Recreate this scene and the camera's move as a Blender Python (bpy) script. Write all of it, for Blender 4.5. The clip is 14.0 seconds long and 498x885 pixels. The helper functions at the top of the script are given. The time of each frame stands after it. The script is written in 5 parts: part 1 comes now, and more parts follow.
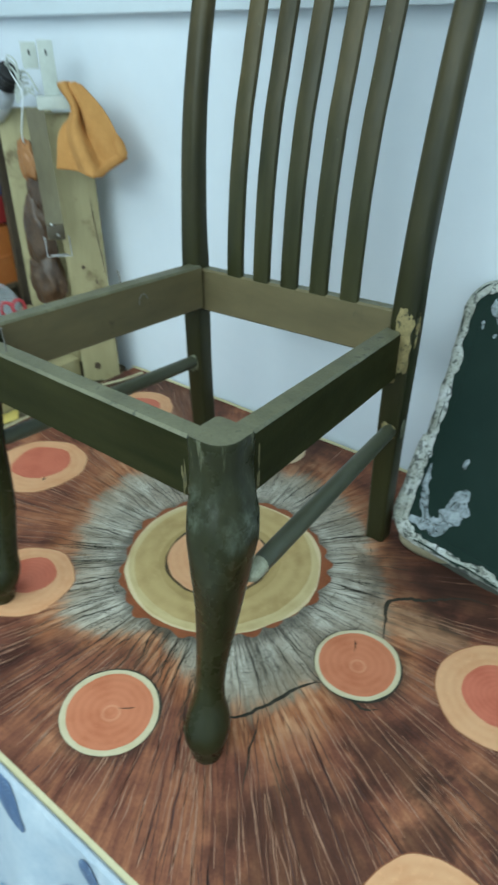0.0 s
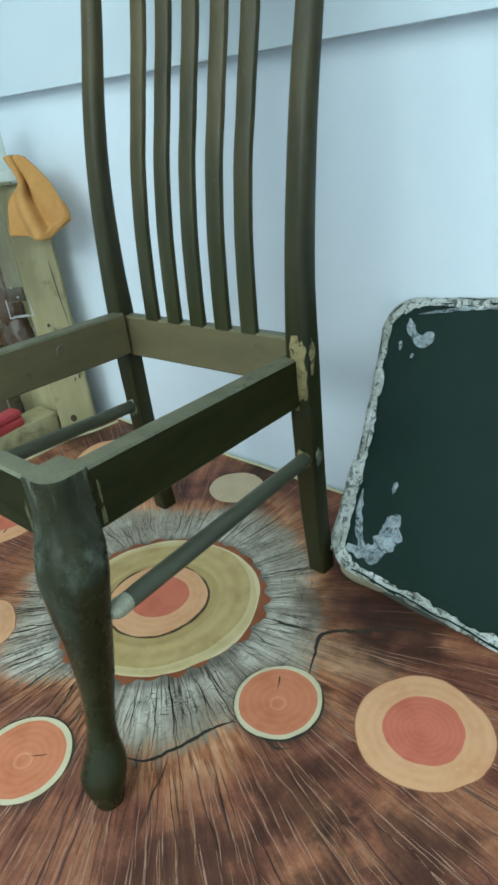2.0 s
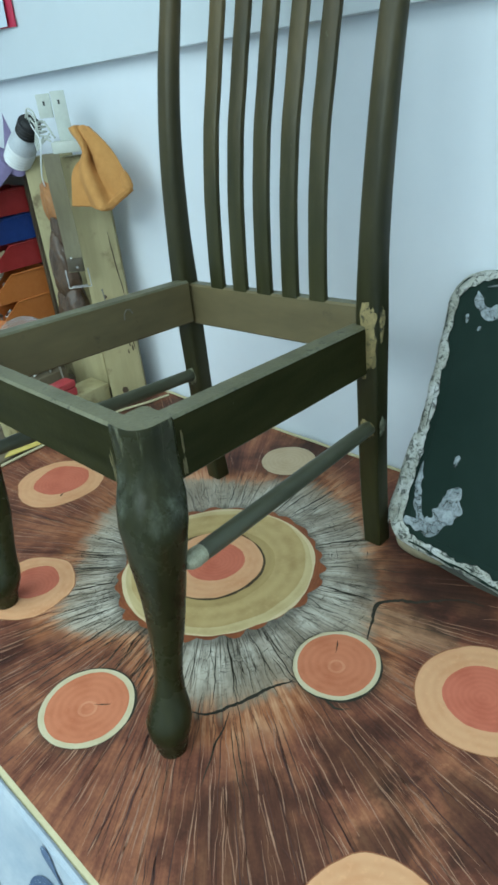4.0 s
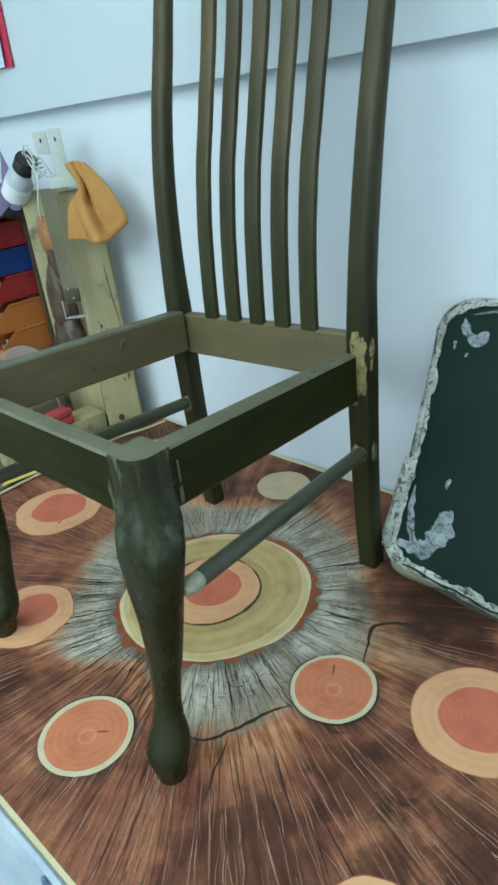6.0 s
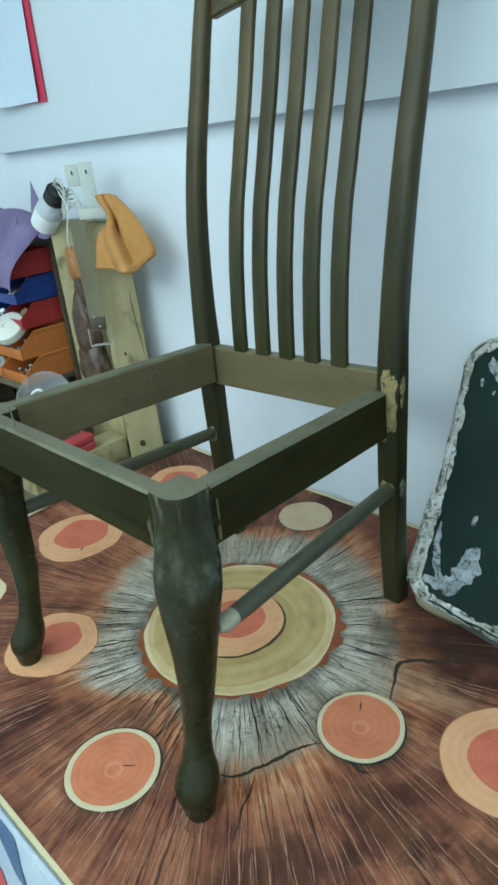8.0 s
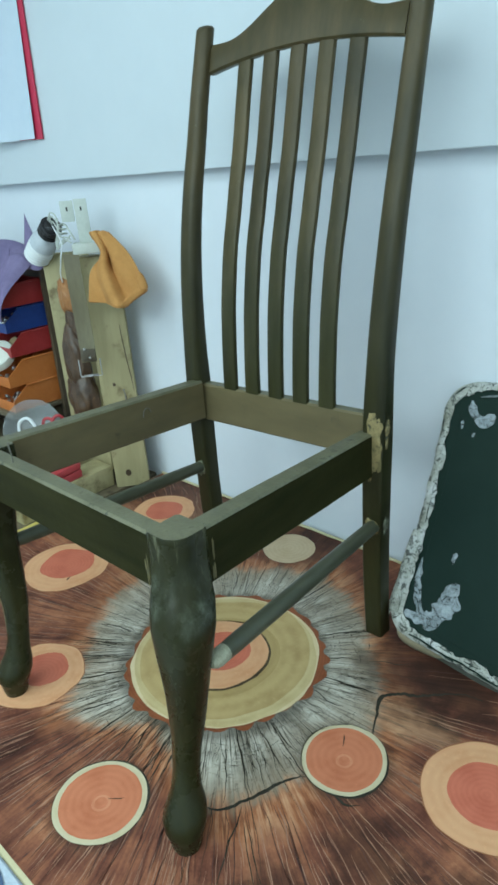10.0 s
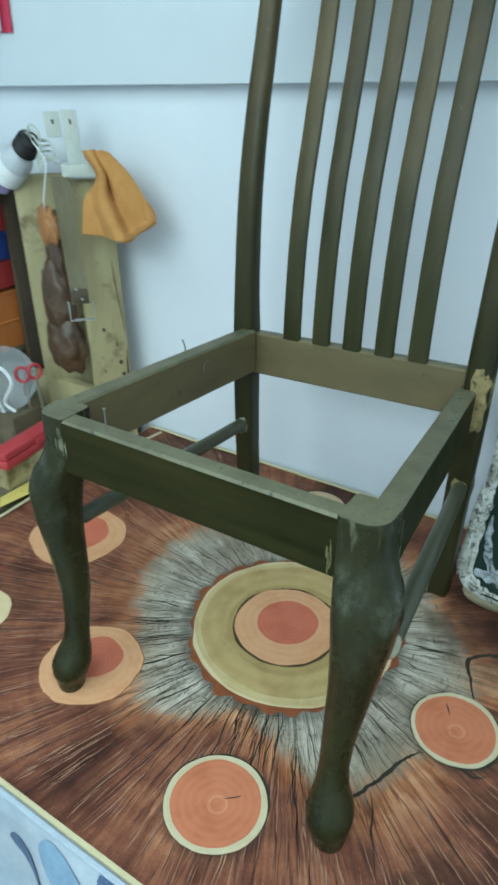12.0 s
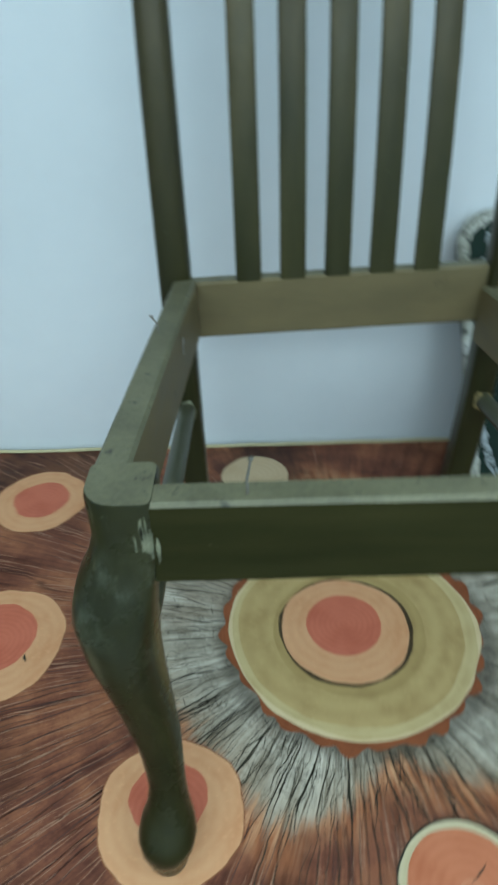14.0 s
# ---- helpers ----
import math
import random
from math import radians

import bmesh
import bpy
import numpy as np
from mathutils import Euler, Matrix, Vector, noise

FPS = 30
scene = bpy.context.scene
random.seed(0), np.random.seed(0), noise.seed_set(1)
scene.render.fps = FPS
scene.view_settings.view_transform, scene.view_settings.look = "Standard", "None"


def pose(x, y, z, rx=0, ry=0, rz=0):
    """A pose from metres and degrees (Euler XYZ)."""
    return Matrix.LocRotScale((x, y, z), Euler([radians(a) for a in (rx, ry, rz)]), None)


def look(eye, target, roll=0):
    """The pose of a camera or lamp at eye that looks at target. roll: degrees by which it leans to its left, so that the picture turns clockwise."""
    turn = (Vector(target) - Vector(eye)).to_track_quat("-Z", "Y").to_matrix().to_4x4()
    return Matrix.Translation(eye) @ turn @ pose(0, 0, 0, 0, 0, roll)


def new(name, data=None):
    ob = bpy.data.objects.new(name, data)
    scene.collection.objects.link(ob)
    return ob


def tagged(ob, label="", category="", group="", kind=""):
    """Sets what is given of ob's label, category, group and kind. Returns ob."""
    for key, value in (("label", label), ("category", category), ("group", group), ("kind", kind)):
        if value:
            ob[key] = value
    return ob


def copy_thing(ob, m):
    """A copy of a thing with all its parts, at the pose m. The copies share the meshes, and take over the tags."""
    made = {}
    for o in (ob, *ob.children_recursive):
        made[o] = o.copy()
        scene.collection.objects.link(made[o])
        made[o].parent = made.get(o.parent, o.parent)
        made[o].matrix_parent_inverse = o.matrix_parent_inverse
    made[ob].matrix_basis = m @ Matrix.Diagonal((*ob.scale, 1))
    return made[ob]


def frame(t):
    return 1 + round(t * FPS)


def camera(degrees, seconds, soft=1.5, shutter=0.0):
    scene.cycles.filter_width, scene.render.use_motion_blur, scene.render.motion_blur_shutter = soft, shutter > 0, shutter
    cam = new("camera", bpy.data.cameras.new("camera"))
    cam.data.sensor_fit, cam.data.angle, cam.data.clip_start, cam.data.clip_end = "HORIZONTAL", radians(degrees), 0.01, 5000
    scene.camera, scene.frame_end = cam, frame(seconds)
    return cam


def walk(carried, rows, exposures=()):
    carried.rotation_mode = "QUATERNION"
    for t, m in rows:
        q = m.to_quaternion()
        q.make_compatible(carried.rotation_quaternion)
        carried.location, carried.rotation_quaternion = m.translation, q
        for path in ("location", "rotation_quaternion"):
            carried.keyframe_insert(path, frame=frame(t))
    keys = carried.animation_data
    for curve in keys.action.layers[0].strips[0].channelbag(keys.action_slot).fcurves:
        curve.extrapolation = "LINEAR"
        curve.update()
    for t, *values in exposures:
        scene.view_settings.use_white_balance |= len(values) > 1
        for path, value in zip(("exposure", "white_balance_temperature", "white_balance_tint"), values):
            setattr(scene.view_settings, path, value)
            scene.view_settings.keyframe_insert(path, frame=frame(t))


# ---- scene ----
cam = camera(41.5, 14.0, 2.9, 0.5)
PATH = [
    (0, (0.367, 0.269, 0.751), (-0.67, 1.608, -0.312), 0.2),
    (0.5, (0.498, 0.297, 0.732), (-0.769, 1.516, -0.221), -7.9),
    (1, (0.557, 0.368, 0.741), (-0.665, 1.684, -0.139), -7.8),
    (1.5, (0.568, 0.408, 0.74), (-0.626, 1.735, -0.162), -6.6),
    (2, (0.542, 0.4, 0.73), (-0.675, 1.68, -0.209), -6.9),
    (2.5, (0.545, 0.394, 0.732), (-0.682, 1.697, -0.16), -7.7),
    (3, (0.532, 0.383, 0.721), (-0.715, 1.649, -0.195), -7.1),
    (3.5, (0.524, 0.356, 0.713), (-0.743, 1.605, -0.2), -7.4),
    (3.7, (0.516, 0.349, 0.708), (-0.756, 1.559, -0.250), -6.3),
    (6, (0.529, 0.336, 0.723), (-0.752, 1.583, -0.175), -6.8),
    (6.5, (0.519, 0.329, 0.725), (-0.741, 1.606, -0.159), -5.8),
    (7, (0.481, 0.317, 0.725), (-0.813, 1.522, -0.209), -5.3),
    (7.5, (0.496, 0.306, 0.761), (-0.818, 1.554, -0.085), -4.4),
    (8, (0.506, 0.315, 0.749), (-0.805, 1.57, -0.091), -6.0),
    (10.5, (0.509, 0.285, 0.789), (-0.766, 1.618, 0.016), -3.8),
    (11, (0.471, 0.294, 0.79), (-0.891, 1.487, -0.059), -6.9),
    (11.5, (0.345, 0.233, 0.793), (-0.857, 1.564, -0.094), -2.2),
    (12, (0.199, 0.185, 0.776), (-0.749, 1.665, -0.178), 0.1),
    (12.5, (0.114, 0.177, 0.744), (-0.643, 1.753, -0.227), 1.9),
    (12.8, (0.057, 0.214, 0.725), (-0.762, 1.731, -0.29), -3.8),
    (13, (0.002, 0.27, 0.715), (-0.796, 1.78, -0.326), -8.1),
    (13.2, (-0.047, 0.297, 0.7), (-0.859, 1.784, -0.363), -9.0),
    (13.4, (-0.112, 0.331, 0.713), (-0.835, 1.82, -0.41), -6.6),
    (13.5, (-0.135, 0.336, 0.71), (-0.846, 1.875, -0.352), -7.1),
    (13.6, (-0.165, 0.337, 0.708), (-0.76, 1.913, -0.37), -4.6),
    (13.8, (-0.223, 0.327, 0.717), (-0.519, 1.969, -0.385), -1.6),
    (14, (-0.287, 0.321, 0.704), (-0.324, 1.962, -0.438), -2.4),
]
walk(cam, [(t, look(eye, target, roll)) for t, eye, target, roll in PATH], [(0.0, 0.0), (12.0, -0.03), (13.0, -0.06), (14.0, -0.22)])

# ---- world and lights ----
TABLE_Z, FLOOR_Z, CEIL_Z = 0.0, -0.76, 1.95
WALL_Y = 1.335
RING = (-0.184, 0.902)          # middle of the big printed slice on the sheet
world = bpy.data.worlds.new("world")
world.use_nodes = True
world.node_tree.nodes["Background"].inputs[0].default_value = (0.7, 0.85, 1.0, 1)
world.node_tree.nodes["Background"].inputs[1].default_value = 0.05
scene.world = world


def area_lamp(name, eye, target, sx, sy, watts, colour):
    data = bpy.data.lights.new(name, "AREA")
    data.shape, data.size, data.size_y, data.energy, data.color = "RECTANGLE", sx, sy, watts, colour
    ob = new(name, data)
    ob.matrix_basis = look(eye, target)
    return ob


# assumed lamps, none in view; the last is added as a front fill
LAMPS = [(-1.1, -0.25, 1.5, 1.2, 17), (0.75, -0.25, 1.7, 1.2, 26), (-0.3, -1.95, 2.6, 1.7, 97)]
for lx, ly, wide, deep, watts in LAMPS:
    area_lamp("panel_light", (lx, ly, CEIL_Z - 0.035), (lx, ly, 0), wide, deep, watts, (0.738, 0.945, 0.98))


# ---- materials ----
def shader(name):
    m = bpy.data.materials.new(name)
    m.use_nodes = True
    return m, m.node_tree, m.node_tree.nodes["Principled BSDF"]


def put(nt, socket, value):
    if isinstance(value, bpy.types.NodeSocket):
        nt.links.new(value, socket)
    elif isinstance(value, (tuple, list)) and len(value) == 3 and socket.type == "RGBA":
        socket.default_value = (*value, 1)
    else:
        socket.default_value = value


def calc(nt, op, a, b=0.0, c=0.0):
    n = nt.nodes.new("ShaderNodeMath")
    n.operation = op
    for k, v in enumerate((a, b, c)):
        put(nt, n.inputs[k], v)
    return n.outputs[0]


def coords(nt, scale=(1, 1, 1), kind="Object"):
    tc, mp = nt.nodes.new("ShaderNodeTexCoord"), nt.nodes.new("ShaderNodeMapping")
    nt.links.new(tc.outputs[kind], mp.inputs[0])
    mp.inputs["Scale"].default_value = scale
    return mp.outputs[0]


def noisy(nt, vec, scale, detail=4.0, rough=0.55, distort=0.0):
    n = nt.nodes.new("ShaderNodeTexNoise")
    nt.links.new(vec, n.inputs["Vector"])
    n.inputs["Scale"].default_value, n.inputs["Detail"].default_value = scale, detail
    n.inputs["Roughness"].default_value, n.inputs["Distortion"].default_value = rough, distort
    return n.outputs["Fac"]


def ramp(nt, fac, stops):
    n = nt.nodes.new("ShaderNodeValToRGB")
    put(nt, n.inputs[0], fac)
    el = n.color_ramp.elements
    while len(el) < len(stops):
        el.new(0.5)
    for e, (p, c) in zip(el, stops):
        e.position, e.color = p, (*c, 1) if isinstance(c, tuple) else (c, c, c, 1)
    return n.outputs[0]


def blend(nt, fac, a, b, mode="MIX"):
    n = nt.nodes.new("ShaderNodeMix")
    n.data_type, n.blend_type = "RGBA", mode
    put(nt, n.inputs[0], fac)
    put(nt, n.inputs[6], a)
    put(nt, n.inputs[7], b)
    return n.outputs[2]


def rise(nt, v, lo, hi):
    n = nt.nodes.new("ShaderNodeMapRange")
    n.interpolation_type = "SMOOTHSTEP"
    put(nt, n.inputs[0], v)
    n.inputs[1].default_value, n.inputs[2].default_value = lo, hi
    return n.outputs[0]


def relief(nt, bsdf, height, strength, distance=0.002):
    n = nt.nodes.new("ShaderNodeBump")
    n.inputs["Strength"].default_value, n.inputs["Distance"].default_value = strength, distance
    put(nt, n.inputs["Height"], height)
    nt.links.new(n.outputs[0], bsdf.inputs["Normal"])


def surface(name, dark, light, scale=20.0, stretch=(1, 1, 1), rough=0.5, bump=0.15, metal=0.0, spots=None, spot_at=(0.62, 0.7),
            spot_scale=60.0, vary=0.0, spread=(0.3, 0.7)):
    """Two tones by noise, finer grain over it, spots of a third tone, and relief."""
    m, nt, b = shader(name)
    vec = coords(nt, stretch)
    big, fine = noisy(nt, vec, scale, 5.0, 0.6), noisy(nt, vec, scale * 7, 3.0)
    col = ramp(nt, big, [(spread[0], dark), (spread[1], light)])
    col = blend(nt, 0.35, col, ramp(nt, fine, [(0.3, dark), (0.7, light)]))
    if vary:
        info = nt.nodes.new("ShaderNodeObjectInfo")
        hsv = nt.nodes.new("ShaderNodeHueSaturation")
        put(nt, hsv.inputs["Color"], col)
        put(nt, hsv.inputs["Value"], calc(nt, "MULTIPLY_ADD", info.outputs["Random"], 2 * vary, 1 - vary))
        col = hsv.outputs[0]
    if spots:
        sp = noisy(nt, coords(nt), spot_scale, 6.0, 0.65)
        col = blend(nt, rise(nt, sp, *spot_at), col, spots)
    put(nt, b.inputs["Base Color"], col)
    put(nt, b.inputs["Roughness"], calc(nt, "MULTIPLY_ADD", fine, 0.2, rough - 0.1))
    b.inputs["Metallic"].default_value = metal
    if bump:
        relief(nt, b, fine, bump)
    return m


# reach of the printed grey heart round its middle: mean, then cosine and sine waves of rising order
HEART = 0.266, ((0.0054, 0.0128), (0.0220, -0.0072), (0.0030, -0.0087), (0.0018, -0.0159), (-0.0077, 0.0106), (0.0011, 0.0083), (0.0091, -0.0009))


def heart_reach(a):
    return HEART[0] + sum(p * math.cos((k + 1) * a) + q * math.sin((k + 1) * a) for k, (p, q) in enumerate(HEART[1]))


def sheet_print():
    """Printed oilcloth: split log seen from its end, grey heart with cracks, reddish brown outside."""
    m, nt, b = shader("wood_print_oilcloth")
    vec = coords(nt)
    sep = nt.nodes.new("ShaderNodeSeparateXYZ")
    nt.links.new(vec, sep.inputs[0])
    x, y = sep.outputs[0], sep.outputs[1]
    r = calc(nt, "SQRT", calc(nt, "ADD", calc(nt, "MULTIPLY", x, x), calc(nt, "ADD", calc(nt, "MULTIPLY", y, y), 1e-5)))
    cx, cy = calc(nt, "DIVIDE", x, r), calc(nt, "DIVIDE", y, r)
    angle = calc(nt, "ARCTAN2", y, x)

    def radial(k, c):
        n = nt.nodes.new("ShaderNodeCombineXYZ")
        for s, v in zip(n.inputs, (calc(nt, "MULTIPLY", cx, k), calc(nt, "MULTIPLY", cy, k), calc(nt, "MULTIPLY", r, c))):
            put(nt, s, v)
        return n.outputs[0]

    def ridge(n, wide):
        return calc(nt, "SUBTRACT", 1.0, rise(nt, calc(nt, "ABSOLUTE", calc(nt, "SUBTRACT", n, 0.5)), wide * 0.25, wide))

    def total(*pairs):
        out = 0.0
        for v, k in pairs:
            out = calc(nt, "MULTIPLY_ADD", v, k, out)
        return out

    streak, mid, fine = noisy(nt, radial(8, 2.4), 1.0, 4.0, 0.62), noisy(nt, radial(30, 4), 1.0, 4.0, 0.62), noisy(nt, radial(85, 20), 1.0, 4.0, 0.7)
    blot, cloud, speck = noisy(nt, vec, 5.5, 4.0, 0.55), noisy(nt, vec, 19.0, 4.0, 0.6), noisy(nt, vec, 240.0, 3.0, 0.7)
    split = calc(nt, "MULTIPLY", ridge(noisy(nt, radial(21, 3.4), 1.0, 2.0, 0.5, 0.2), 0.022), rise(nt, noisy(nt, radial(7, 9), 1.0, 3.0), 0.42, 0.56))
    check = calc(nt, "MULTIPLY", ridge(noisy(nt, radial(12, 95), 1.0, 2.0, 0.5, 0.15), 0.035), rise(nt, noisy(nt, vec, 32.0, 2.0), 0.4, 0.54))
    plate = total((noisy(nt, radial(11, 5), 1.0, 3.0, 0.55), 0.4), (cloud, 0.3), (fine, 0.3))
    # reddish brown outside: fine streaks running outwards over broad stains
    mix = total((streak, 0.24), (blot, 0.28), (mid, 0.16), (fine, 0.13), (cloud, 0.05), (noisy(nt, radial(1.6, 36), 1.0, 3.0, 0.6), 0.1), (speck, 0.08))
    brown = ramp(nt, mix, [(0.39, (0.036, 0.012, 0.009)), (0.45, (0.088, 0.031, 0.0205)), (0.505, (0.178, 0.064, 0.0395)), (0.555, (0.295, 0.115, 0.061)), (0.62, (0.45, 0.212, 0.117))])
    brown = blend(nt, calc(nt, "MULTIPLY", split, 0.5), brown, (0.026, 0.01, 0.008))
    brown = blend(nt, calc(nt, "MULTIPLY", rise(nt, noisy(nt, vec, 3.1, 4.0, 0.6), 0.44, 0.32), 0.6), brown, (0.03, 0.012, 0.009))
    orange = ramp(nt, total((mid, 0.34), (fine, 0.34), (cloud, 0.32)), [(0.4, (0.14, 0.047, 0.023)), (0.49, (0.35, 0.132, 0.062)), (0.58, (0.53, 0.28, 0.155))])
    orange = blend(nt, calc(nt, "MULTIPLY", split, 0.6), orange, (0.05, 0.02, 0.014))
    # weathered grey heart, broken into plates by cracks along and across
    grey = ramp(nt, plate, [(0.37, (0.19, 0.168, 0.132)), (0.455, (0.31, 0.278, 0.222)), (0.52, (0.44, 0.4, 0.33)), (0.6, (0.58, 0.535, 0.45))])
    grey = blend(nt, calc(nt, "MULTIPLY", rise(nt, fine, 0.46, 0.36), 0.45), grey, (0.11, 0.094, 0.072))
    grey = blend(nt, calc(nt, "MULTIPLY", rise(nt, blot, 0.48, 0.62), 0.45), grey, (0.23, 0.17, 0.115))
    grey = blend(nt, calc(nt, "MULTIPLY", check, 0.4), grey, (0.06, 0.052, 0.044))
    grey = blend(nt, calc(nt, "MULTIPLY", split, 0.75), grey, (0.04, 0.034, 0.028))
    edge = HEART[0]
    for k, (p, q) in enumerate(HEART[1]):
        turn = calc(nt, "MULTIPLY", angle, k + 1.0)
        edge = calc(nt, "MULTIPLY_ADD", calc(nt, "COSINE", turn), p, calc(nt, "MULTIPLY_ADD", calc(nt, "SINE", turn), q, edge))
    soft = total((calc(nt, "SUBTRACT", fine, 0.5), 0.035), (calc(nt, "SUBTRACT", cloud, 0.5), 0.07), (calc(nt, "SUBTRACT", mid, 0.5), 0.06))
    beyond = calc(nt, "ADD", calc(nt, "SUBTRACT", r, edge), soft)
    warm = blend(nt, calc(nt, "MULTIPLY", rise(nt, beyond, -0.06, 0.0), 0.45), grey, (0.3, 0.215, 0.135))
    col = blend(nt, rise(nt, beyond, -0.014, 0.018), warm, orange)
    col = blend(nt, rise(nt, calc(nt, "ADD", beyond, calc(nt, "MULTIPLY", calc(nt, "SUBTRACT", 0.5, blot), 0.22)), 0.02, 0.085), col, brown)
    # pale tan plank end beside the right-hand crack
    dx, dy = calc(nt, "SUBTRACT", x, 0.335), calc(nt, "SUBTRACT", y, 0.062)
    off = calc(nt, "SQRT", calc(nt, "MULTIPLY_ADD", dx, dx, calc(nt, "MULTIPLY", calc(nt, "MULTIPLY", dy, dy), 3.2)))
    tan = rise(nt, calc(nt, "MULTIPLY_ADD", calc(nt, "SUBTRACT", cloud, 0.5), 0.16, off), 0.085, 0.03)
    col = blend(nt, calc(nt, "MULTIPLY", tan, 0.75), col, blend(nt, 0.4, orange, (0.34, 0.26, 0.165)))
    # dark print stains by the grey heart and far corner; cushion and near-left shade painted in
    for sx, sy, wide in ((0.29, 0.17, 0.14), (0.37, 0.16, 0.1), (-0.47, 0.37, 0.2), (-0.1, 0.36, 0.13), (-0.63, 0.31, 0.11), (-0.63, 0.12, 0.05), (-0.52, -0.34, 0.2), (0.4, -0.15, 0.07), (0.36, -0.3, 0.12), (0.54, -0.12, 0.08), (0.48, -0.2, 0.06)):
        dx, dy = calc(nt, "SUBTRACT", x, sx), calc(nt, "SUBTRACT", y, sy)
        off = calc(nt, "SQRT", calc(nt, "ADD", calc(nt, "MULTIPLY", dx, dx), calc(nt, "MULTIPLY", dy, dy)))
        stain_shade = rise(nt, calc(nt, "ADD", off, calc(nt, "MULTIPLY", calc(nt, "SUBTRACT", cloud, 0.5), 0.16)), wide, wide * 0.4)
        col = blend(nt, calc(nt, "MULTIPLY", stain_shade, 0.62), col, (0.026, 0.014, 0.011))
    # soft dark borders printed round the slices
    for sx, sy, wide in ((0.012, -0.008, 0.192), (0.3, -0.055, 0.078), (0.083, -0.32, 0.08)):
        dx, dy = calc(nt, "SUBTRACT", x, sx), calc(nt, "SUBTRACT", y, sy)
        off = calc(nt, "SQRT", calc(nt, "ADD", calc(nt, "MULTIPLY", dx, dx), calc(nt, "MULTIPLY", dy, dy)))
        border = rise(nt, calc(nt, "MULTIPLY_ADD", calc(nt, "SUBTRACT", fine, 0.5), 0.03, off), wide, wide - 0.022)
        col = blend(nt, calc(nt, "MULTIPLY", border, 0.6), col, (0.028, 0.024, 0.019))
    put(nt, b.inputs["Base Color"], col)
    b.inputs["Roughness"].default_value = 0.46
    b.inputs["Specular IOR Level"].default_value = 0.14
    relief(nt, b, noisy(nt, vec, 260.0, 2.0), 0.06, 0.001)
    return m


def rings(name, base, line, scale):
    """Printed cut wood with faint growth rings round its middle."""
    m, nt, b = shader(name)
    vec = coords(nt)
    w = nt.nodes.new("ShaderNodeTexWave")
    w.wave_type, w.rings_direction = "RINGS", "Z"
    nt.links.new(vec, w.inputs["Vector"])
    for k, v in (("Scale", scale), ("Distortion", 1.6), ("Detail", 2.0), ("Detail Scale", 0.7)):
        w.inputs[k].default_value = v
    blot, fine = noisy(nt, vec, 20.0, 4.0), noisy(nt, vec, 150.0, 3.0, 0.6)
    col = blend(nt, calc(nt, "MULTIPLY", w.outputs["Fac"], calc(nt, "MULTIPLY_ADD", blot, 0.7, -0.08)), base, line)
    col = blend(nt, calc(nt, "MULTIPLY", rise(nt, blot, 0.42, 0.75), 0.6), col, line)
    col = blend(nt, calc(nt, "MULTIPLY", rise(nt, fine, 0.52, 0.75), 0.35), col, tuple(c * 1.18 for c in base))
    put(nt, b.inputs["Base Color"], col)
    b.inputs["Roughness"].default_value = 0.46
    b.inputs["Specular IOR Level"].default_value = 0.14
    return m


M = {}
M["wall"] = surface("wall_paint", (0.668, 0.725, 0.785), (0.718, 0.77, 0.825), 3.0, rough=0.75, bump=0.05)
M["panel"] = surface("panel_board", (0.625, 0.695, 0.745), (0.675, 0.74, 0.785), 2.0, rough=0.5, bump=0.02)
M["ceiling"] = surface("ceiling_paint", (0.74, 0.76, 0.76), (0.8, 0.8, 0.8), 4.0, rough=0.9)
M["floor"] = surface("floor_tile", (0.3, 0.3, 0.28), (0.42, 0.42, 0.4), 5.0, rough=0.5)
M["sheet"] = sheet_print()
M["sheet_edge"] = surface("cream_edge", (0.5, 0.45, 0.27), (0.6, 0.54, 0.34), 60.0, rough=0.5)
M["cream"] = rings("print_cream", (0.63, 0.51, 0.31), (0.55, 0.415, 0.225), 20)
M["tan"] = rings("print_tan", (0.56, 0.43, 0.28), (0.46, 0.33, 0.2), 34)
M["white_rim"] = rings("print_rim", (0.55, 0.48, 0.325), (0.45, 0.37, 0.22), 40)
M["salmon"] = rings("print_salmon", (0.53, 0.185, 0.098), (0.4, 0.115, 0.055), 30)
M["peach"] = rings("print_peach", (0.64, 0.345, 0.185), (0.55, 0.25, 0.12), 24)
M["pith"] = rings("print_pith", (0.58, 0.24, 0.135), (0.46, 0.155, 0.078), 44)
M["peach_edge"] = rings("print_peach_edge", (0.3, 0.12, 0.06), (0.19, 0.07, 0.034), 40)
M["red"] = rings("print_red", (0.55, 0.155, 0.095), (0.42, 0.1, 0.058), 44)
M["pale_yellow"] = rings("print_pale_yellow", (0.545, 0.43, 0.225), (0.42, 0.305, 0.14), 26)
M["yellow_wood"] = rings("print_yellow", (0.475, 0.345, 0.155), (0.32, 0.205, 0.08), 13)
M["ochre"] = rings("print_ochre", (0.41, 0.29, 0.122), (0.27, 0.172, 0.066), 22)
M["umber"] = rings("print_umber", (0.07, 0.048, 0.024), (0.03, 0.02, 0.012), 40)
M["bark"] = rings("print_bark", (0.27, 0.085, 0.035), (0.12, 0.036, 0.018), 60)
M["ink"] = surface("print_ink", (0.016, 0.016, 0.011), (0.045, 0.04, 0.028), 80.0, rough=0.5, bump=0.0)
M["ink"].node_tree.nodes["Principled BSDF"].inputs["Specular IOR Level"].default_value = 0.2
M["fibre_ink"] = surface("print_fibre", (0.18, 0.07, 0.044), (0.44, 0.245, 0.155), 40.0, rough=0.5, bump=0.0)
